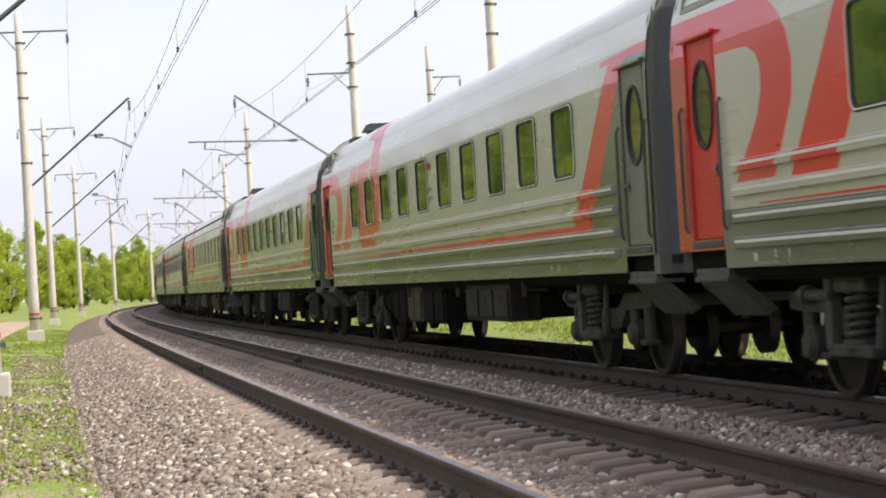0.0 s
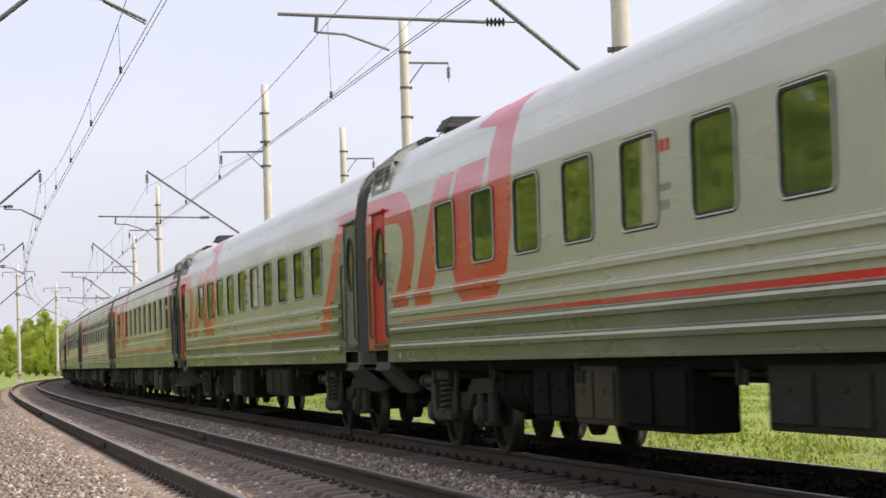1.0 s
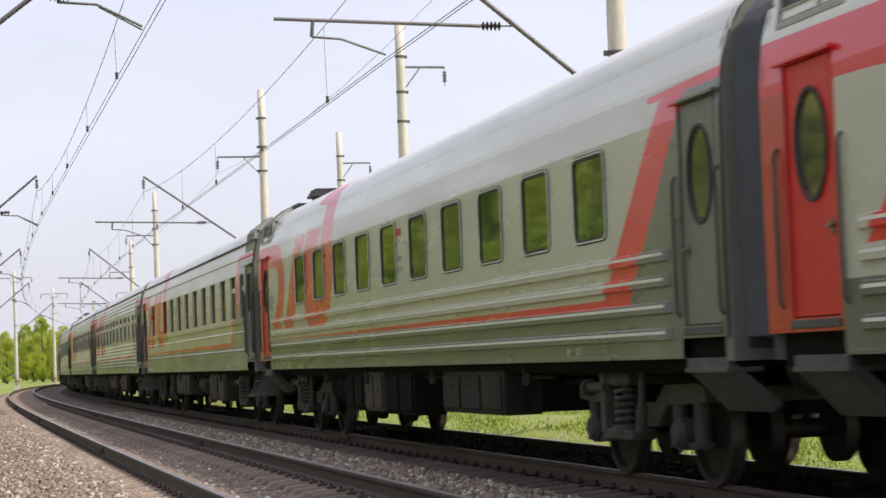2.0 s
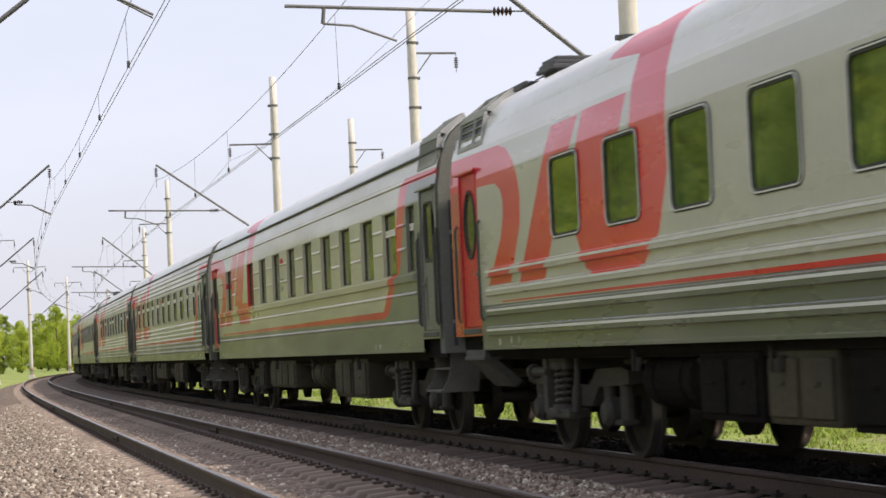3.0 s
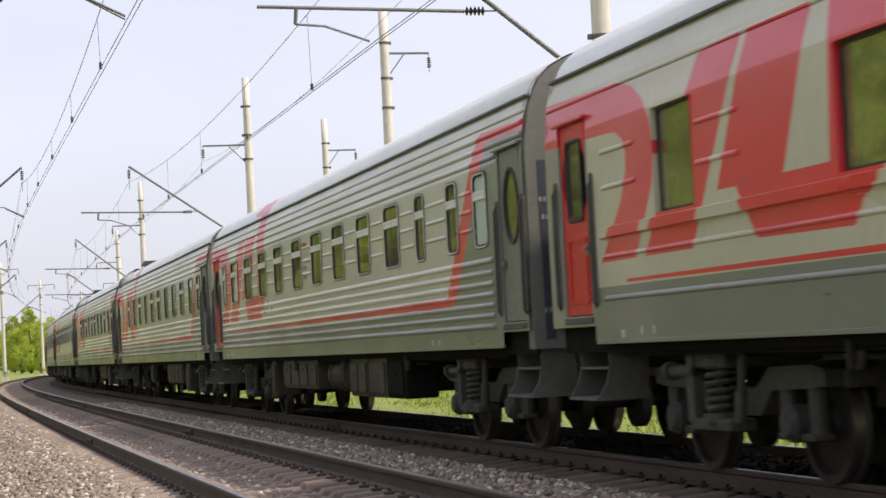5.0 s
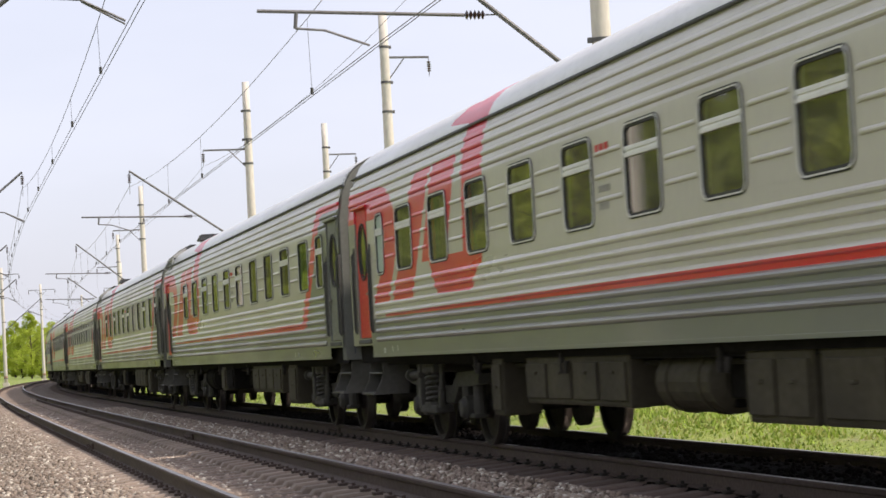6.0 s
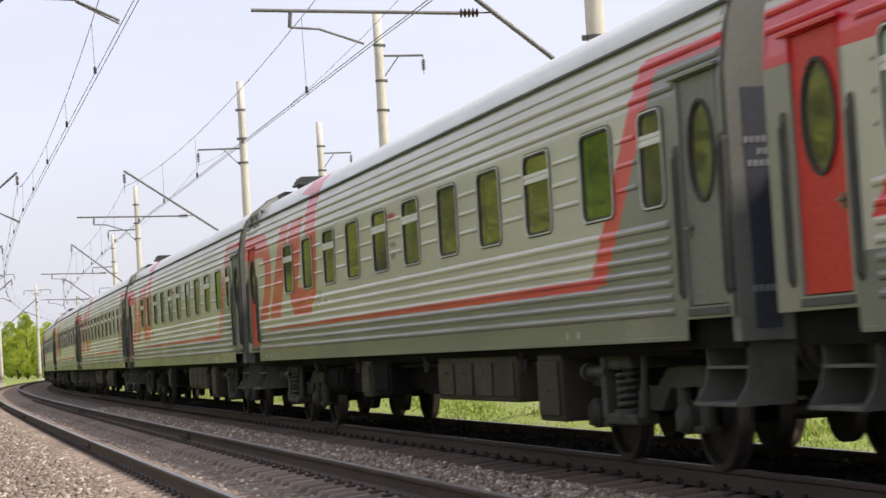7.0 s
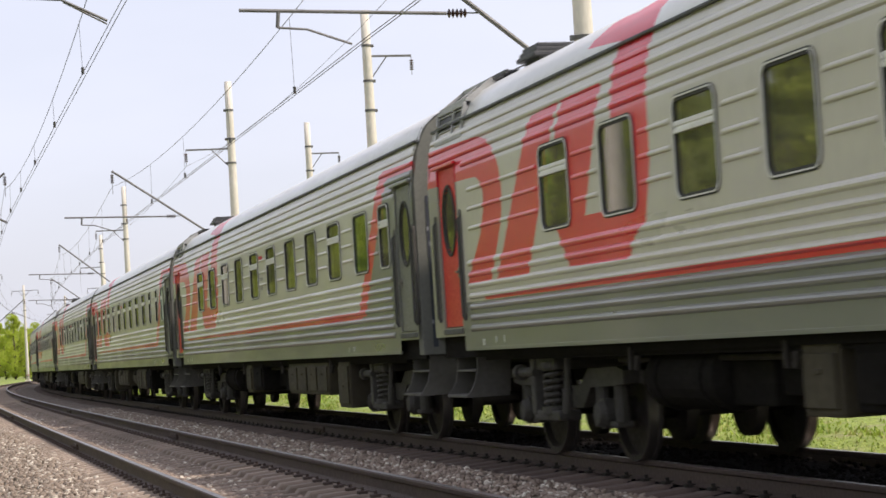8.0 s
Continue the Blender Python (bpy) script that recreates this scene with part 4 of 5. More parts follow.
def build_car(kind, label):
    k = KINDS[kind]
    paint = M[k["paint"]]
    car = empty("passenger_car", label, "railway carriage", "carriages of the train")
    h0, h1 = k.get("win_z", WIN_Z)
    holes = [(u, u + w, h0, h1) for u, w, _ in k["wins"]]
    doors = [(a, b, *DOOR_Z) for a, b in DOORS] + [(10.90, 13, 1.0, 1.30), (-13, -10.60, 1.0, 1.30)]   # cut away over the steps
    us = sorted({-HALF, HALF, 10.90, -10.60, *(v for h in holes + doors[:2] for v in h[:2])})
    zs = [SILL, 1.30, DOOR_Z[0], h0, h1, 3.10, DOOR_Z[1], 3.25, 3.36, 3.46, 3.56, 3.63, GUT]
    bm = bmesh.new()
    grid_sheet(bm, us, zs, holes + doors, lambda z: -side_y(z))
    for u, w, _ in k["wins"]:      # reveals
        add_loft(bm, [[(u, -SIDE, h0), (u + w, -SIDE, h0), (u + w, -SIDE, h1), (u, -SIDE, h1)], [(u, -SIDE + 0.07, h0), (u + w, -SIDE + 0.07, h0), (u + w, -SIDE + 0.07, h1), (u, -SIDE + 0.07, h1)]])
    for a, b in DOORS:
        add_loft(bm, [[(u, -SIDE + d, z) for u, z in ((a, DOOR_Z[0]), (a, DOOR_Z[1]), (b, DOOR_Z[1]), (b, DOOR_Z[0]))] for d in (0.0, 0.06)])
    for z, hh in k["ribs"]:
        u0, u1 = (-10.30, 10.66)
        if z > 3.2:
            u0, u1 = -11.85, 11.85
        elif z > 3.1:
            u0, u1 = -10.4, 10.9
        add_rib(bm, u0, u1, z, hh, 0.0, 0.042 if hh > 0.05 else 0.024 if hh > 0.03 else 0.016)
    ws = sorted((u, u + w) for u, w, _ in k["wins"])
    for (a0, a1), (b0, b1) in zip([(-10.34, -10.30)] + ws, ws + [(10.66, 10.7)]):
        if b0 - a1 > 0.22:
            for z in k["short"]:
                g = 0.10 if k["oval"] else 0.05
                e = min(b0 - g, a1 + 0.95) if kind == "old" else b0 - g
                add_rib(bm, a1 + g, e, z, 0.024, 0.0, 0.016)
    # door rain strips and lower sill lip
    for a, b in DOORS:
        add_box(bm, a - 0.12, b + 0.06, -SIDE - 0.035, -SIDE + 0.01, 3.20, 3.235, 0.008)
    add_box(bm, -10.58, 10.88, -SIDE - 0.004, -SIDE + 0.02, SILL - 0.03, SILL + 0.006, 0.002)
    if kind == "smooth":
        for z, hh in k["ribs"]:
            strip_bm = bmesh.new()
            add_box(strip_bm, -10.24, 10.60, -SIDE - 0.047, -SIDE - 0.040, z - 0.002, z + 0.024, 0.002)
            part("rib_trim", strip_bm, M["alu"], car, "thin bright metal strip")
    side = part("side_wall", bm, paint, car, "painted steel side with grey, dark grey and red livery")
    bm = bmesh.new()
    grid_sheet(bm, [-HALF, HALF], zs, [], lambda z: side_y(z))
    part("side_wall", bm, paint, car)
    # roof
    full = [(-y, z) for y, z in ROOF_PROFILE[:-1]] + [(y, z) for y, z in ROOF_PROFILE[::-1]]
    bm = bmesh.new()
    add_loft(bm, [[(u, y * s, GUT + (z - GUT) * (0.25 + 0.75 * s)) for y, z in full] for u, s in ((-HALF, 0.985), (-HALF + 0.15, 1.0), (-6, 1), (0, 1), (6, 1), (HALF - 0.15, 1.0), (HALF, 0.985))], closed=False)
    roof = part("roof", bm, M["roof"] if kind != "smooth" else M["roof_smooth"], car, "pale grey curved roof", smooth=True)
    if kind != "smooth":
        for y in (-1.4275, 1.4275):
            bm = bmesh.new()
            add_box(bm, -HALF, HALF, y - 0.0275, y + 0.0275, 3.665, 3.695, 0.008)
            part("gutter", bm, M["louvre"], roof)
    for s in (-1, 1):
        bm = bmesh.new()
        u = s * HALF
        ring = [(SIDE, SILL - 0.05), (SIDE, 3.2), (1.46, 3.6)] + ROOF_PROFILE[1:]
        loop = [(-y, z) for y, z in ring[:-1]] + [(y, z) for y, z in ring[::-1]]
        add_loft(bm, [[(u - s * 0.06, y * 0.995, z * 0.999) for y, z in loop], [(u, y * 0.97, z * 0.995) for y, z in loop]], True, True)
        bmesh.ops.recalc_face_normals(bm, faces=bm.faces[:])
        end = part("end_wall", bm, M["paint_dark"], car, "dark grey end wall with a navy panel")
        bm = bmesh.new()
        add_box(bm, min(u, u + s * 0.006), max(u, u + s * 0.006), -1.36, 1.36, 1.2, 3.02)
        part("end_panel", bm, M["navy"], end)
        bm = bmesh.new()
        if k["bellows"]:
            ring = [(1.40, 1.3), (1.42, 3.2), (1.36, 3.6)] + [(y * 0.96, z * 0.985) for y, z in ROOF_PROFILE[1:]]
        else:
            ring = [(0.62, 1.3), (0.64, 3.0), (0.5, 3.35), (0.25, 3.45), (0.0, 3.48)]
        loop = [(-y, z) for y, z in ring[:-1]] + [(y, z) for y, z in ring[::-1]]
        add_loft(bm, [[(u + s * (0.02 + 0.045 * i), y * (1.0 if i % 2 else 0.955), z * (1.0 if i % 2 else 0.985)) for y, z in loop] for i in range(9)], closed=False)
        part("gangway_bellows", bm, M["bellows"] if k["bellows"] else M["rubber"], end)
        for y in (-0.95, 0.95):
            bm = bmesh.new()
            add_tube(bm, [(u, y, 1.06), (u + s * 0.25, y, 1.06), (u + s * 0.25, y, 1.06), (u + s * 0.34, y, 1.06)], [0.09, 0.09, 0.22, 0.24], 16)
            part("buffer", bm, M["under"], end)
        bm = bmesh.new()
        add_box(bm, min(u, u + s * 0.39), max(u, u + s * 0.39), -0.12, 0.12, 0.93, 1.15, 0.03)
        part("coupler", bm, M["under"], end)
        if s > 0:
            for z, y0, y1 in ((2.62, -1.35, -0.98), (2.53, -1.25, -1.0), (2.44, -1.33, -1.02), (1.50, -1.35, -0.95)):
                y = y0
                while y < y1 - 0.04:
                    part("stencil_mark", bar_mesh("stencil", 0.008, 0.026, 0.05), None, end, at_place=(u + 0.006, y, z))
                    y += 0.048
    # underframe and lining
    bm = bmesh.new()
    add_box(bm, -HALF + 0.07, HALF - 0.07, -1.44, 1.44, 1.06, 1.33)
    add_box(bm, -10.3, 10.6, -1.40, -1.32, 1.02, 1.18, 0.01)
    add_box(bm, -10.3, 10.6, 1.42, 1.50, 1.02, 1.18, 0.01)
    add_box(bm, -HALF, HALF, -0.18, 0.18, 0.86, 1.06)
    part("underframe", bm, M["underfloor_shade"], car)
    # added dark mass along the underframe's middle, filling space that lies in shade
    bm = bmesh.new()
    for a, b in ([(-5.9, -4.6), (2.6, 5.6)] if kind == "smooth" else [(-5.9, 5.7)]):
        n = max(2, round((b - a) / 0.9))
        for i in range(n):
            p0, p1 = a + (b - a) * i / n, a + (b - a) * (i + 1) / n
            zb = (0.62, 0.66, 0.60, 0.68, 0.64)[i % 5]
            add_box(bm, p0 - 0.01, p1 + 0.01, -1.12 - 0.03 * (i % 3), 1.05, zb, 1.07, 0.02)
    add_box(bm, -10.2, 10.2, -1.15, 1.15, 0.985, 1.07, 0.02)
    part("underfloor_filler", bm, M["underfloor_shade"], car, "near-black filler for the shaded space below the floor")
    bm = bmesh.new()
    add_box(bm, -HALF + 0.1, HALF - 0.1, 0.1, 0.14, 1.25, 3.5)
    add_box(bm, -HALF + 0.1, HALF - 0.1, -1.42, 0.1, 1.34, 1.38)
    add_box(bm, -HALF + 0.1, HALF - 0.1, -1.42, 0.1, 3.42, 3.46)
    for i, (a0, a1) in enumerate(ws[:-1]):
        if i % 2 == 0:
            add_box(bm, (a1 + ws[i + 1][0]) / 2 - 0.03, (a1 + ws[i + 1][0]) / 2 + 0.03, -1.30, 0.1, 1.26, 3.42)
    part("interior", bm, M["inside"], car)
    # windows
    sets, cur = {}, {}
    rng = random.Random(len(kind) * 7)
    for i, (u, w, tr) in enumerate(k["wins"]):
        key = (w, tr)
        if key not in sets:
            sets[key] = window_set(w, h1 - h0, tr, kind == "smooth", kind == "old")
            cur[key] = curtain_mesh(w * 0.5, 0.8, i)
        ms = sets[key]
        win = part("window", ms["window"], None, car, at_place=(u + w / 2, -SIDE + (0.055 if kind == "old" else 0.0), (h0 + h1) / 2))
        p = part("pane", ms["pane"], None, win)
        if "bead" in ms:
            part("bead", ms["bead"], None, win, "bright metal bead")
        p.visible_shadow = False
        if tr:
            part("transom", ms["transom"], None, win)
        pick = rng.random()
        if kind == "ribbed" and abs(u) > 9.5:
            p.data = p.data.copy()
            p.data.materials[0] = M["frost"]
            tagged(p, "milky frosted pane")
        elif kind == "ribbed_tall" and u > 8.4 and w > 0.6:
            p.data = p.data.copy()
            p.data.materials[0] = M["glass_green"]
        elif (pick < 0.30 if kind == "old" else i == 2 if kind == "ribbed_tall" else pick < 0.07):
            part("curtain", cur[key], None, win, at_place=((-0.22 if pick < 0.2 else 0.22) * w / 0.73, 0.15, -0.02))
    for a, b in DOORS:
        build_door(car, k, a, b, M["paint_dark"] if a > 0 else M["paint_red"], k["oval"])
    build_bogies(car)
    # boxes and tank slung below the floor; black ones carry underfloor shade as colour
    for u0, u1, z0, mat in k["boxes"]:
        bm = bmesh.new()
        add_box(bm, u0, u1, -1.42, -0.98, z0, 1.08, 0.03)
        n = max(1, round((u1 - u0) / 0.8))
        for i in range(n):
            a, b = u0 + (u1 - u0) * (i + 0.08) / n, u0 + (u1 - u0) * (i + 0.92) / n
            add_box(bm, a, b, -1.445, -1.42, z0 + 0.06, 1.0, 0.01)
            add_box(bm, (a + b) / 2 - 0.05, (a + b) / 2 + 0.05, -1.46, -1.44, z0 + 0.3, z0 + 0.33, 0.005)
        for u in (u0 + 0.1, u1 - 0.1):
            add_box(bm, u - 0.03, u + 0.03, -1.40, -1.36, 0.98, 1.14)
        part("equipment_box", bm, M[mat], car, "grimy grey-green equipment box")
    t0, t1 = k["tank"]
    bm = bmesh.new()
    add_tube(bm, [(t0, -1.08, 0.82), (t0 + 0.06, -1.08, 0.82), (t1 - 0.06, -1.08, 0.82), (t1, -1.08, 0.82)], [0.15, 0.27, 0.27, 0.15], 20)
    for u in (t0 + 0.3, t1 - 0.3):
        add_tube(bm, [(u - 0.03, -1.08, 0.82), (u + 0.03, -1.08, 0.82)], 0.285, 20)
        add_box(bm, u - 0.03, u + 0.03, -1.12, -1.04, 1.0, 1.12)
    part("air_tank", bm, M["box"] if kind in ("ribbed", "old") else M["underfloor_shade"], car)
    bm = bmesh.new()
    add_tube(bm, [(-6.4, -1.25, 0.98), (6.4, -1.25, 0.98)], 0.025, 8)
    add_tube(bm, [(-6.2, -0.9, 0.92), (6.2, -0.9, 0.92)], 0.03, 8)
    for u in (-5.6, -2.4, 1.7, 5.9):
        add_box(bm, u - 0.025, u + 0.025, -1.46, -1.42, 0.9, 1.10)
        add_tube(bm, [(u + 0.2, -1.45, 1.02), (u + 0.2, -1.47, 0.90)], 0.03, 8)
    part("brake_pipe", bm, M["under"], car)
    # small painted marks on the side
    for u, z, w in ((7.75, 1.23, 0.025), (8.05, 1.23, 0.025), (8.12, 1.23, 0.02), (-9.4, 1.24, 0.03), (-9.1, 1.24, 0.03), (-9.9, 1.22, 0.08)):
        part("stencil_mark", bar_mesh("mark", w, 0.008, 0.07), None, car, at_place=(u + w / 2, -SIDE, z))
    wc = [u for u, w, _ in k["wins"] if -2.2 < u < -0.2]
    g = max(wc) + (0.93 if kind != "smooth" else 0.86)
    for i in range(3):
        part("painted_mark", bar_mesh("paint_red", 0.07, 0.008, 0.10), None, car, at_place=(g + 0.13 * i + 0.08, -SIDE, 2.9))
        part("painted_mark", bar_mesh("faded", 0.08, 0.006, 0.06), None, car, at_place=(g + 0.11 * i + 0.12, -SIDE, 2.55))
        part("painted_mark", bar_mesh("faded", 0.06, 0.006, 0.08), None, car, at_place=(g + 0.09 * i + 0.12, -SIDE, 2.40))
    # roof equipment
    for s in k["louvre"]:
        for (y, z), (y2, z2) in (((1.43, 3.48), (1.375, 3.82)), ((1.34, 3.87), (1.05, 4.085))):
            bm = bmesh.new()
            ua, ub = (-11.60, -10.50) if s < 0 else (10.75, 11.75)
            n = 4 if s < 0 else 13
            d, o = Vector((0, -(y2 - y), z2 - z)), Vector((0, -0.022, 0.016))
            p = Vector((0, -y, z))
            add_loft(bm, [[Vector((u, 0, 0)) + q for q in (p + o, p + d + o, p + d - o * 2, p - o * 2)] for u in (ua, ub)], True, True, 0)
            for i in range(n):
                c = p + d * ((i + 0.5) / n) + o * 1.3
                add_box(bm, ua + 0.03, ub - 0.03, c.y - 0.012, c.y + 0.012, c.z - 0.006, c.z + 0.006, 0, 1)
            for u in ((ua, ua + (ub - ua) * 0.62, ub) if s < 0 else (ua, ub)):
                add_loft(bm, [[Vector((u + e, 0, 0)) + q for q in (p + o * 2.2, p + d + o * 2.2, p + d - o, p - o)] for e in (-0.018, 0.018)], True, True, 1)
            for f in (0.0, 1.0):
                c = p + d * f + o * 1.5
                add_box(bm, ua - 0.02, ub + 0.02, c.y - 0.02, c.y + 0.02, c.z - 0.02, c.z + 0.02, 0.005, 1)
            bmesh.ops.recalc_face_normals(bm, faces=bm.faces[:])
            part("roof_louvre", bm, [M["louvre"], M["louvre_frame"]], roof, "dark louvred ventilation grille")
    if k["chimney"]:
        bm = bmesh.new()
        add_loft(bm, [[(-10.36, -0.66, 4.07), (-9.98, -0.66, 4.05), (-9.98, -0.30, 4.15), (-10.36, -0.30, 4.15)], [(-10.44, -0.70, 4.28), (-9.90, -0.70, 4.28), (-9.90, -0.26, 4.28), (-10.44, -0.26, 4.28)]], True, True)
        for i in range(3):
            add_box(bm, -10.50 + 0.03 * i, -9.82 - 0.03 * i, -0.78 + 0.03 * i, -0.18 - 0.03 * i, 4.265 + 0.05 * i, 4.315 + 0.05 * i, 0.012)
        part("smoke_outlet", bm, M["louvre"], roof, "sooty black roof outlet")
        bm = bmesh.new()
        add_box(bm, 0, 0.05, -0.92, -0.505, 4.155, 4.185, 0.008)
        slat = mesh_of("walkway_slat", bm, M["louvre"])
        for i in range(15):
            part("walkway_slat", slat, None, roof, at_place=(-11.75 + 0.10 * i, 0, 0))
        for u in (-11.6, -10.95):
            bm = bmesh.new()
            add_tube(bm, [(u, -0.47, 4.18), (u, -0.47, 4.33), (u + 0.04, -0.47, 4.36), (u + 0.42, -0.47, 4.36), (u + 0.46, -0.47, 4.33), (u + 0.46, -0.47, 4.18)], 0.010, 6)
            part("roof_rail", bm, M["louvre"], roof)
        for y in (-0.95, -0.47):
            bm = bmesh.new()
            add_box(bm, -11.8, -10.3, y - 0.02, y + 0.02, 4.145, 4.19, 0.006)
            for u in (-11.7, -11.1, -10.45):
                add_box(bm, u - 0.02, u + 0.02, y - 0.015, y + 0.015, 4.08, 4.15)
            part("walkway_edge", bm, M["louvre"], roof)
    else:
        for u in (-8.8, -3.0, 3.0, 8.8):
            bm = bmesh.new()
            add_box(bm, u - 0.25, u + 0.25, -0.2, 0.2, 4.24, 4.33, 0.03)
            part("roof_vent", bm, M["roof"], roof)
    return car


TRAIN = ["smooth", "smooth", "smooth", "old", "ribbed", "ribbed_tall", "ribbed_tall", "ribbed", "ribbed_tall", "ribbed", "ribbed", "ribbed_tall", "ribbed", "ribbed"]
LABELS = {"smooth": "grey carriage with smooth upper side and red end, moving on rails", "old": "older grey-green carriage with square-cornered windows, moving on rails",
          "ribbed": "ribbed grey carriage with transom windows and red logo, moving on rails", "ribbed_tall": "ribbed grey carriage with sooty roof outlet, moving on rails"}
CARS = []


def head(t):
    """Where the gap before the sixth carriage lies along the line at t."""
    return 116.585 - 14.3236 * t - 0.0546 * t * t


def car_pose(k, t):
    c = head(t) + (k - 4) * 24.54 + 12.27
    f, r = Vector(at(c - 8.5, 0.03, -0.02)), Vector(at(c + 8.5, 0.03, -0.02))
    ax = (f - r).normalized()
    ay = Vector((0, 0, 1)).cross(ax).normalized()
    az = ax.cross(ay)
    m = Matrix((ax, ay, az)).transposed().to_4x4()
    m.translation = (f + r) / 2
    return m


def build_train():
    first = {}
    for i, kind in enumerate(TRAIN):
        k = i - 1
        if kind not in first:
            first[kind] = build_car(kind, LABELS[kind])
            car = first[kind]
            car.matrix_basis = car_pose(k, 0)
        else:
            car = copy_thing(first[kind], car_pose(k, 0))
        CARS.append((k, car))


def motions():
    for k, car in CARS:
        walk(car, [(t * 0.5, car_pose(k, t * 0.5)) for t in range(17)])
        for ch in car.children:
            if ch.name.startswith("wheelset"):
                p = ch.location.copy()
                walk(ch, [(j / 30, pose(p.x, p.y, p.z, 0, math.degrees((head(0) - head(j / 30)) / 0.475), 0)) for j in range(241)])


# ---- masts and overhead line ----
def hang_insulator(bm, p, length=0.55, n=5):
    x, y, z = p
    add_tube(bm, [(x, y, z), (x, y, z - 0.12)], 0.012, 6, True, 0)
    for i in range(n):
        zz = z - 0.14 - 0.075 * i
        add_tube(bm, [(x, y, zz), (x, y, zz - 0.03), (x, y, zz - 0.06)], [0.03, 0.085, 0.035], 10, True, 1)
    add_tube(bm, [(x, y, z - 0.14 - 0.075 * n), (x, y, z - length - 0.1)], 0.012, 6, True, 0)


def build_mast(place, toward, top, reach, label, ground=-0.3, arm_z=0.0, arm=0.0, back_arm=0.0, cantilever=True, pull=False, wire_z=6.6):
    """A tapered concrete mast; its local x points to the track, reach metres away."""
    thing = empty("catenary_mast", label, "catenary mast", "catenary masts")
    h = top - ground
    bm = bmesh.new()
    n = 8
    add_tube(bm, [(0, 0, h * i / n) for i in range(n + 1)], [0.215 - 0.068 * i / n for i in range(n + 1)], 20)
    part("shaft", bm, M["concrete"], thing, "pale round concrete shaft", smooth=True)
    for z in (h - 1.2, h - 2.4, h - 3.4, h - 6.0, 0.9):
        bm = bmesh.new()
        r = 0.215 - 0.068 * z / h
        add_tube(bm, [(0, 0, z - 0.04), (0, 0, z + 0.04)], r + 0.016, 20)
        add_box(bm, r, r + 0.09, -0.04, 0.04, z - 0.05, z + 0.05, 0.01)
        part("clamp", bm, M["bracket"], thing)
    if pull:
        bm = bmesh.new()
        add_tube(bm, [(0, 0, 1.02), (0, 0, 1.12)], 0.221, 20)
        part("red_band", bm, M["band"], thing)
        bm = bmesh.new()
        add_box(bm, -0.34, 0.34, -0.34, 0.34, -0.4, 0.42, 0.04)
        part("footing", bm, M["concrete"], thing)
    if cantilever:
        bm = bmesh.new()
        b, t = 5.75 - ground, 9.1 - ground
        add_tube(bm, [(0.2, 0.03, b), (reach, 0.03, t)], 0.045, 8)
        add_tube(bm, [(0.2, -0.03, b), (reach, -0.03, t)], 0.03, 8)
        part("cantilever", bm, M["bracket"], thing, "slanting steel cantilever")
        bm = bmesh.new()
        hang_insulator(bm, (reach, 0, t), 0.85)
        part("insulator", bm, [M["bracket"], M["insul"]], thing)
        bm = bmesh.new()
        z = wire_z + 0.55 - ground
        x0 = 0.2 + (z - b) / (t - b) * (reach - 0.2)
        add_tube(bm, [(x0, 0, z), (x0 + 0.66, 0, z)], 0.015, 6)
        if pull:
            add_tube(bm, [(x0 + 0.65, 0, z), (reach - 1.3, 0, z + 0.05)], 0.033, 8)
            add_tube(bm, [(reach - 1.4, 0, z + 0.05), (reach - 1.4, 0, z - 0.12)], 0.035, 8)
            add_tube(bm, [(reach - 1.42, 0, z - 0.10), (reach - 0.75, 0, z - 0.14), (reach + 0.02, 0, wire_z + 0.03 - ground)], 0.024, 8)
            add_tube(bm, [(reach - 0.72, 0.05, z - 0.17), (reach + 0.02, 0.05, wire_z - 0.02 - ground)], 0.016, 8)
        else:
            add_tube(bm, [(x0 + 0.65, 0, z), (reach + 2.0, 0, z + 0.12)], 0.033, 8)
            add_tube(bm, [(reach + 1.3, 0, z + 0.1), (reach + 1.33, 0, z - 0.2)], 0.035, 8)
            add_tube(bm, [(reach + 1.33, 0, z - 0.2), (reach + 0.8, 0, z - 0.24), (reach, 0, wire_z + 0.03 - ground)], 0.022, 8)
        part("registration_arm", bm, M["bracket"], thing)
        bm = bmesh.new()
        for i in range(5):
            x = x0 + 0.27 + 0.075 * i
            add_tube(bm, [(x, 0, z), (x + 0.03, 0, z), (x + 0.06, 0, z)], [0.03, 0.09, 0.035], 10)
        part("insulator", bm, M["insul"], thing)
    for a, zz in ((arm, arm_z), (-back_arm, arm_z)):
        if a:
            bm = bmesh.new()
            z = zz - ground
            add_box(bm, min(0, a), max(0, a), -0.03, 0.03, z - 0.035, z + 0.035, 0.006)
            add_tube(bm, [(0.12 if a > 0 else -0.12, 0, z - 0.75), (a * 0.45, 0, z)], 0.022, 6)
            part("bracket", bm, M["bracket"], thing)
            bm = bmesh.new()
            hang_insulator(bm, (a, 0, z))
            part("insulator", bm, [M["bracket"], M["insul"]], thing)
    ang = math.atan2(toward[1], toward[0])
    thing.matrix_basis = pose(place[0], place[1], ground, 0, 0, math.degrees(ang))
    return thing


RIGHT_ROW = [(-13.0, -4.7), (35.0, -4.7), (83.0, -5.3), (131.0, -4.6), (179.0, -4.8), (227.0, -4.8), (275.0, -4.8), (323.0, -4.8)]
LEFT_ROW = [(-13.0, 8.5), (35.0, 8.45), (82.0, 8.2), (129.0, 8.3), (177.0, 8.2), (227.0, 8.2), (275.0, 8.2), (323.0, 8.2)]


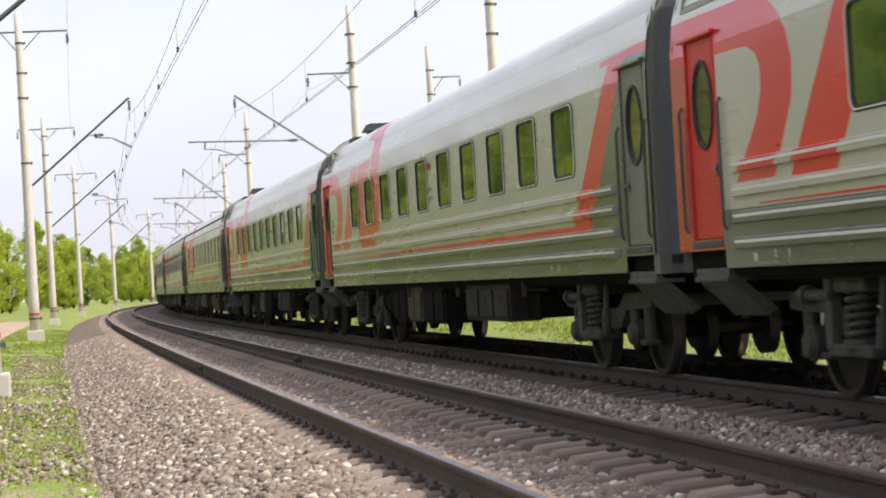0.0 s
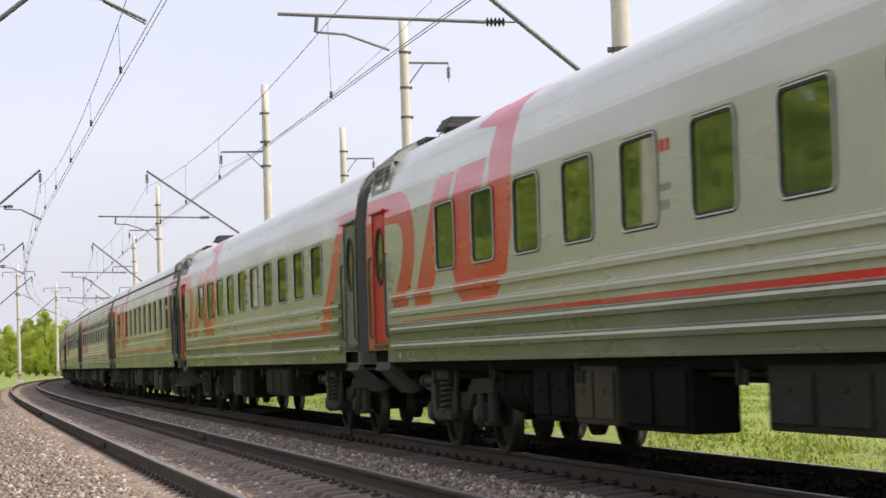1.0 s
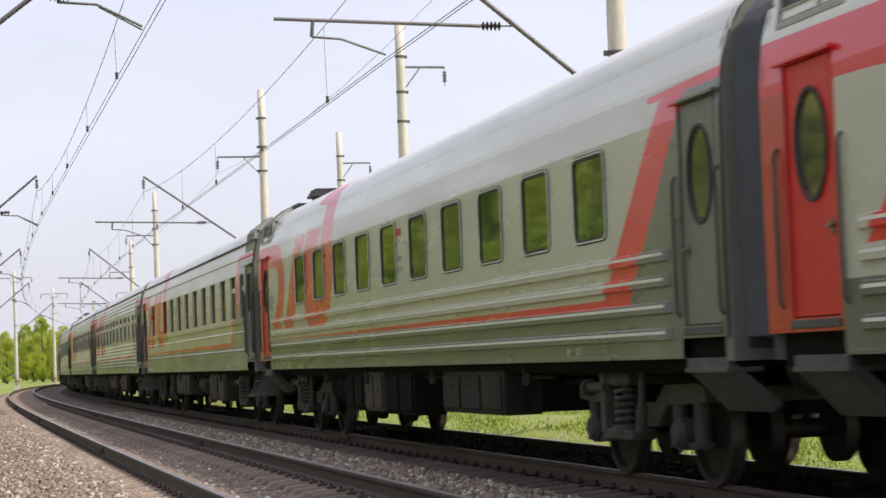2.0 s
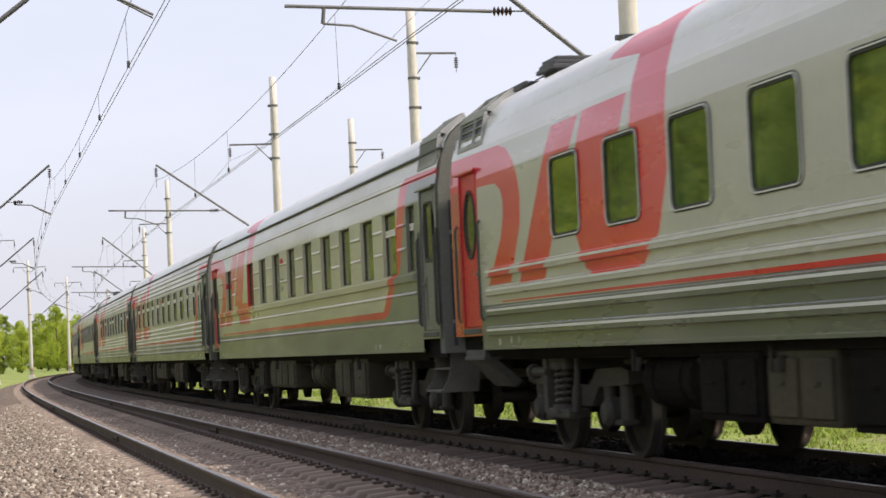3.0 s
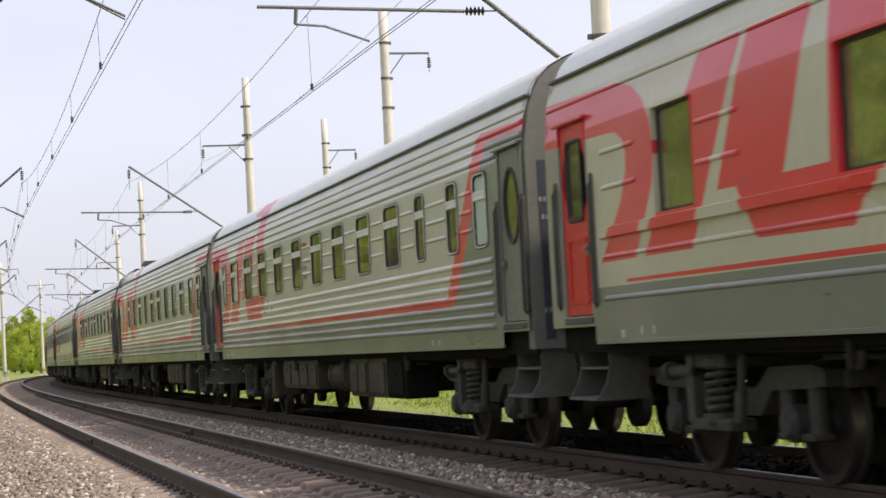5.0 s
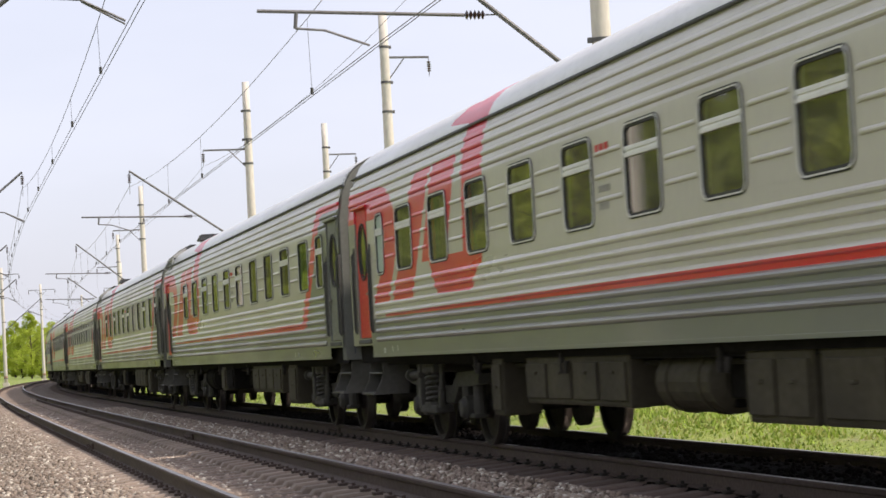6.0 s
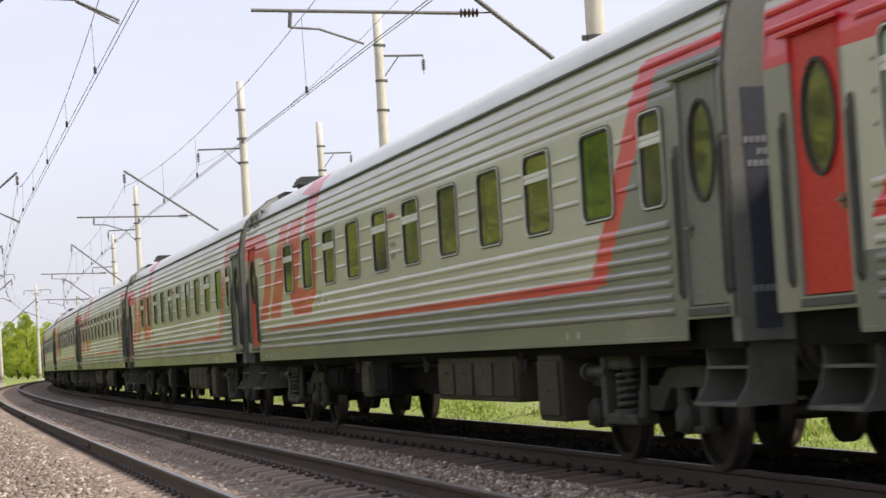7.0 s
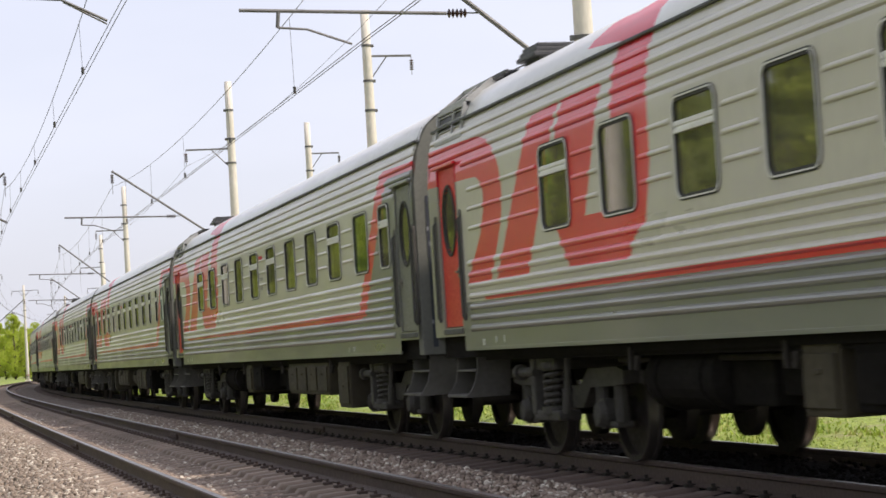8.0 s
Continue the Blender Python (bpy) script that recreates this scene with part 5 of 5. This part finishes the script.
def build_masts():
    for s, lat in RIGHT_ROW:
        h = float(np.interp(s, SS, LH))
        p = at(s, lat, 0, False)
        build_mast(p, (-math.cos(h), math.sin(h)), 12.65, -lat - 0.33, "pale concrete mast carrying overhead wires beside the railway", -0.25, 9.85, 1.9)
    for s, lat in LEFT_ROW:
        h = float(np.interp(s, SS, LH))
        p = at(s, lat, 0, False)
        build_mast(p, (math.cos(h), -math.sin(h)), 12.65, lat - GAP + 0.16, "pale concrete mast with a red band on a grassy bank", -0.45, 11.9, 1.9, 1.6, pull=True, wire_z=7.1)
    for x, y in ((15.4, 66.0), (19.6, 98.0)):
        build_mast((x, y), (1, 0.05), 12.6, 3, "pale concrete mast with a side bracket behind the railway", -0.6, 11.05, 1.55, 0, False)


def catenary(track, label, z_c, zig, gap, sag, off):
    thing = empty("overhead_line", label, "overhead wires", "overhead lines")
    masts = [s for s, _ in (RIGHT_ROW if track == 0 else LEFT_ROW)]
    con, mes, drops = [], [], []
    for i, (a, b) in enumerate(zip(masts, masts[1:])):
        n = 16
        for j in range(n + (1 if i == len(masts) - 2 else 0)):
            f = j / n
            s = a + (b - a) * f
            lat = off + zig * (1 if (i % 2 == 0) else -1) * (1 - 2 * f)
            zc, zm = z_c - 0.05 * 4 * f * (1 - f), z_c + gap - sag * 4 * f * (1 - f)
            con.append(at(s, track * GAP + lat, zc, False))
            mes.append(at(s, track * GAP + off + (lat - off) * 0.4, zm, False))
            if j % 3 == 2:
                drops.append((con[-1], mes[-1]))
    bm = bmesh.new()
    add_tube(bm, con, 0.008, 6)
    part("contact_wire", bm, M["wire"], thing)
    bm = bmesh.new()
    add_tube(bm, [(x + 0.08, y, z) for x, y, z in con], 0.008, 6)
    part("contact_wire", bm, M["wire"], thing)
    bm = bmesh.new()
    add_tube(bm, mes, 0.008, 6)
    part("messenger_wire", bm, M["wire"], thing)
    for p, q in drops:
        bm = bmesh.new()
        add_tube(bm, [p, q], 0.005, 5)
        add_tube(bm, [(p[0], p[1], p[2] - 0.02), (p[0], p[1], p[2] + 0.12)], 0.035, 6)
        part("dropper", bm, M["wire"], thing)


def feeder(row, off, z, label):
    pts = []
    for i, ((a, la), (b, lb)) in enumerate(zip(row, row[1:])):
        for j in range(8):
            f = j / 8
            pts.append(at(a + (b - a) * f, la + (lb - la) * f + off, z - 0.7 * 4 * f * (1 - f), False))
    bm = bmesh.new()
    add_tube(bm, pts, 0.006, 5)
    me = mesh_of("feeder_wire", bm, M["wire"])
    tagged(new("feeder_wire", me), label, "wire", "feeder wires")


# ---- plants ----
def leaf_cloud(name, lobes, count, size, material, seed):
    rng = np.random.default_rng(seed)
    pick = rng.integers(0, len(lobes), count)
    L = np.array(lobes)[pick]
    d = rng.normal(size=(count, 3))
    d /= np.linalg.norm(d, axis=1)[:, None]
    c = L[:, :3] + d * L[:, 3:6] * (0.35 + 0.65 * rng.random((count, 1)) ** 0.5)
    a, b = rng.normal(size=(count, 3)), rng.normal(size=(count, 3))
    a /= np.linalg.norm(a, axis=1)[:, None]
    b -= (a * b).sum(1)[:, None] * a
    b /= np.linalg.norm(b, axis=1)[:, None]
    r = size * (0.5 + rng.random((count, 1)))
    v = np.stack([c - a * r, c + b * r * 0.6, c + a * r, c - b * r * 0.6], 1)
    me = bpy.data.meshes.new(name)
    me.vertices.add(count * 4)
    me.vertices.foreach_set("co", v.ravel())
    me.loops.add(count * 4)
    me.loops.foreach_set("vertex_index", np.arange(count * 4))
    me.polygons.add(count)
    me.polygons.foreach_set("loop_start", np.arange(count) * 4)
    me.update(calc_edges=True)
    me.materials.append(material)
    return me


def build_tree(seed, height, material, label):
    rng = random.Random(seed)
    tree = empty("tree", label, "tree", "spring trees")
    bm = bmesh.new()
    add_tube(bm, [(0.12 * math.sin(i * 1.3 + seed), 0.12 * math.cos(i * 1.7), height * 0.92 * i / 7) for i in range(8)], [0.022 * height * (1 - 0.125 * i) * 0.6 + 0.02 for i in range(8)], 8)
    lobes = []
    for i in range(46):
        f = 0.08 + 0.92 * i / 45
        a = rng.random() * 6.28
        out = height * (0.02 + 0.23 * math.sin(math.pi * min(1, (f - 0.02) * 1.0)) ** 0.8 * (0.25 + 0.95 * rng.random()))
        p = (math.cos(a) * out, math.sin(a) * out, height * f)
        add_tube(bm, [(0, 0, height * max(0.02, f - 0.12)), (p[0] * 0.6, p[1] * 0.6, p[2] - 0.035 * height), p], [0.007 * height * (1.2 - f), 0.004 * height * (1.2 - f), 0.01], 6)
        r = height * (0.03 + 0.05 * rng.random())
        lobes.append((*p, r * 1.2, r * 1.2, r * (0.7 + 0.9 * rng.random())))
    part("trunk", bm, M["bark"], tree)
    part("crown", leaf_cloud("crown", lobes, 15000, 0.0095 * height, material, seed), None, tree)
    return tree


def build_trees():
    kinds = [build_tree(3, 16.0, M["leaf"], "tall tree in bright yellow-green spring leaf"), build_tree(8, 13.0, M["leaf"], "rounded tree in bright yellow-green spring leaf"),
             build_tree(15, 17.0, M["leaf_dark"], "tall tree in fresh green leaf"), build_tree(21, 12.0, M["leaf_dark"], "smaller tree in fresh green leaf")]
    rng = random.Random(5)
    spots = []
    for i in range(120):      # dense belt of trees along the near side
        spots.append((14 + 1.6 * i + rng.uniform(-2, 2), 29 + rng.random() * 15, (2, 1, 0, 0, 3)[i % 5], rng.uniform(0.85, 1.05)))
    for i in range(84):       # wood beyond the bend
        s = 175 + 300 * (i / 84) + rng.uniform(-5, 5)
        spots.append((s, 17 + rng.random() ** 1.5 * 50, (0, 1, 0, 1, 2)[i % 5], rng.uniform(0.50, 0.68)))
    for i in range(40):       # far edge of the wood
        spots.append((430 + rng.uniform(-25, 60), -40 + 3.6 * i + rng.uniform(-2, 2), (0, 1, 3, 0)[i % 4], rng.uniform(0.55, 0.72)))
    used = set()
    for s, lat, k, size in spots:
        x, y, _ = at(s, lat, 0, False)
        z = float(ground_height(np.array([lat]))[0]) - 0.1
        m = pose(x, y, z, 0, 0, rng.random() * 360)
        if k not in used:
            kinds[k].matrix_basis = m
            used.add(k)
        else:
            copy_thing(kinds[k], m @ Matrix.Scale(size, 4))


def blades(name, count, s_range, lat_range, height, seed, label, power=1.4, bare=-0.5):
    rng = np.random.default_rng(seed)
    s = s_range[0] + (s_range[1] - s_range[0]) * rng.random(count) ** power
    lat = lat_range[0] + (lat_range[1] - lat_range[0]) * rng.random(count)
    keep = (np.sin(s * 1.1 + 2 * np.sin(lat * 1.7)) + np.sin(lat * 2.3 + s * 0.37) + rng.normal(size=count) * 0.8) > bare
    s, lat = s[keep], lat[keep]
    n = len(s)
    x, y, h = np.interp(s, SS, LX), np.interp(s, SS, LY), np.interp(s, SS, LH)
    base = np.stack([x - lat * np.cos(h), y + lat * np.sin(h), ground_height(lat) - 0.02], 1)
    a = rng.random(n) * 6.283
    hh = height * (0.35 + rng.random(n))
    w = 0.014 + 0.022 * rng.random(n)
    side = np.stack([np.cos(a) * w, np.sin(a) * w, 0 * a], 1)
    lean = np.stack([rng.normal(size=n) * 0.35 * hh, rng.normal(size=n) * 0.35 * hh, hh], 1)
    v = np.stack([base - side, base + side, base + lean], 1)
    me = bpy.data.meshes.new(name)
    me.vertices.add(n * 3)
    me.vertices.foreach_set("co", v.ravel())
    me.loops.add(n * 3)
    me.loops.foreach_set("vertex_index", np.arange(n * 3))
    me.polygons.add(n)
    me.polygons.foreach_set("loop_start", np.arange(n) * 3)
    me.update(calc_edges=True)
    me.materials.append(M["grass"])
    tagged(new(name, me), label, "grass", kind="stuff")


# ---- build ----
build_ground()
build_ballast()
strip("dirt_path", [(9.55, -0.31), (9.8, -0.24), (10.6, -0.22), (11.6, -0.14), (12.0, -0.16)], M["dirt"], 60, 135, "bare pinkish earth beside the track", "path")
build_train()
build_masts()
catenary(0, "overhead wires with droppers above the train", 6.6, 0.06, 1.85, 0.7, -0.33)
catenary(1, "overhead wires with droppers above the empty track", 7.1, 0.06, 1.35, 0.85, -0.16)
feeder(RIGHT_ROW, 1.9, 9.2, "thin feeder wire on mast brackets")
feeder(LEFT_ROW, -1.9, 11.2, "thin feeder wire on mast brackets beside the bank")
build_trees()
blades("grass", 130000, (14, 110), (7.0, 14.0), 0.06, 11, "short fresh grass on the bank", bare=-0.25)
blades("grass", 190000, (14, 120), (-16.0, -2.5), 0.065, 12, "fresh grass beyond the train")
blades("grass", 9000, (12, 60), (6.0, 7.3), 0.08, 13, "sparse grass tufts at the foot of the ballast", bare=1.1)
stones("ballast_stones", 26000, (10, 75), (5.1, 7.1), 1, M["stone"], "loose pinkish-grey ballast stones on the shoulder")
stones("ballast_stones", 3000, (14, 60), (7.0, 8.4), 4, M["stone"], "stray ballast stones strewn in the grass", (0.018, 0.045))
stones("ballast_stones", 30000, (11, 70), (1.4, 5.1), 2, M["stone_oily"], "dark dusty ballast stones between the rails", (0.02, 0.042))
stones("ballast_stones", 6000, (9, 50), (-1.4, 1.0), 3, M["stone_black"], "near-black ballast stones, darkened for the shade under the train", (0.02, 0.042))
build_track(1, "empty railway track with worn steel rails on ballast", sleeper_mesh(M["sleeper"]), clip_mesh(M["rail_side"]))
build_track(0, "railway track with worn steel rails under the train", sleeper_mesh(M["sleeper_shaded"]), clip_mesh(M["under"], False))
motions()
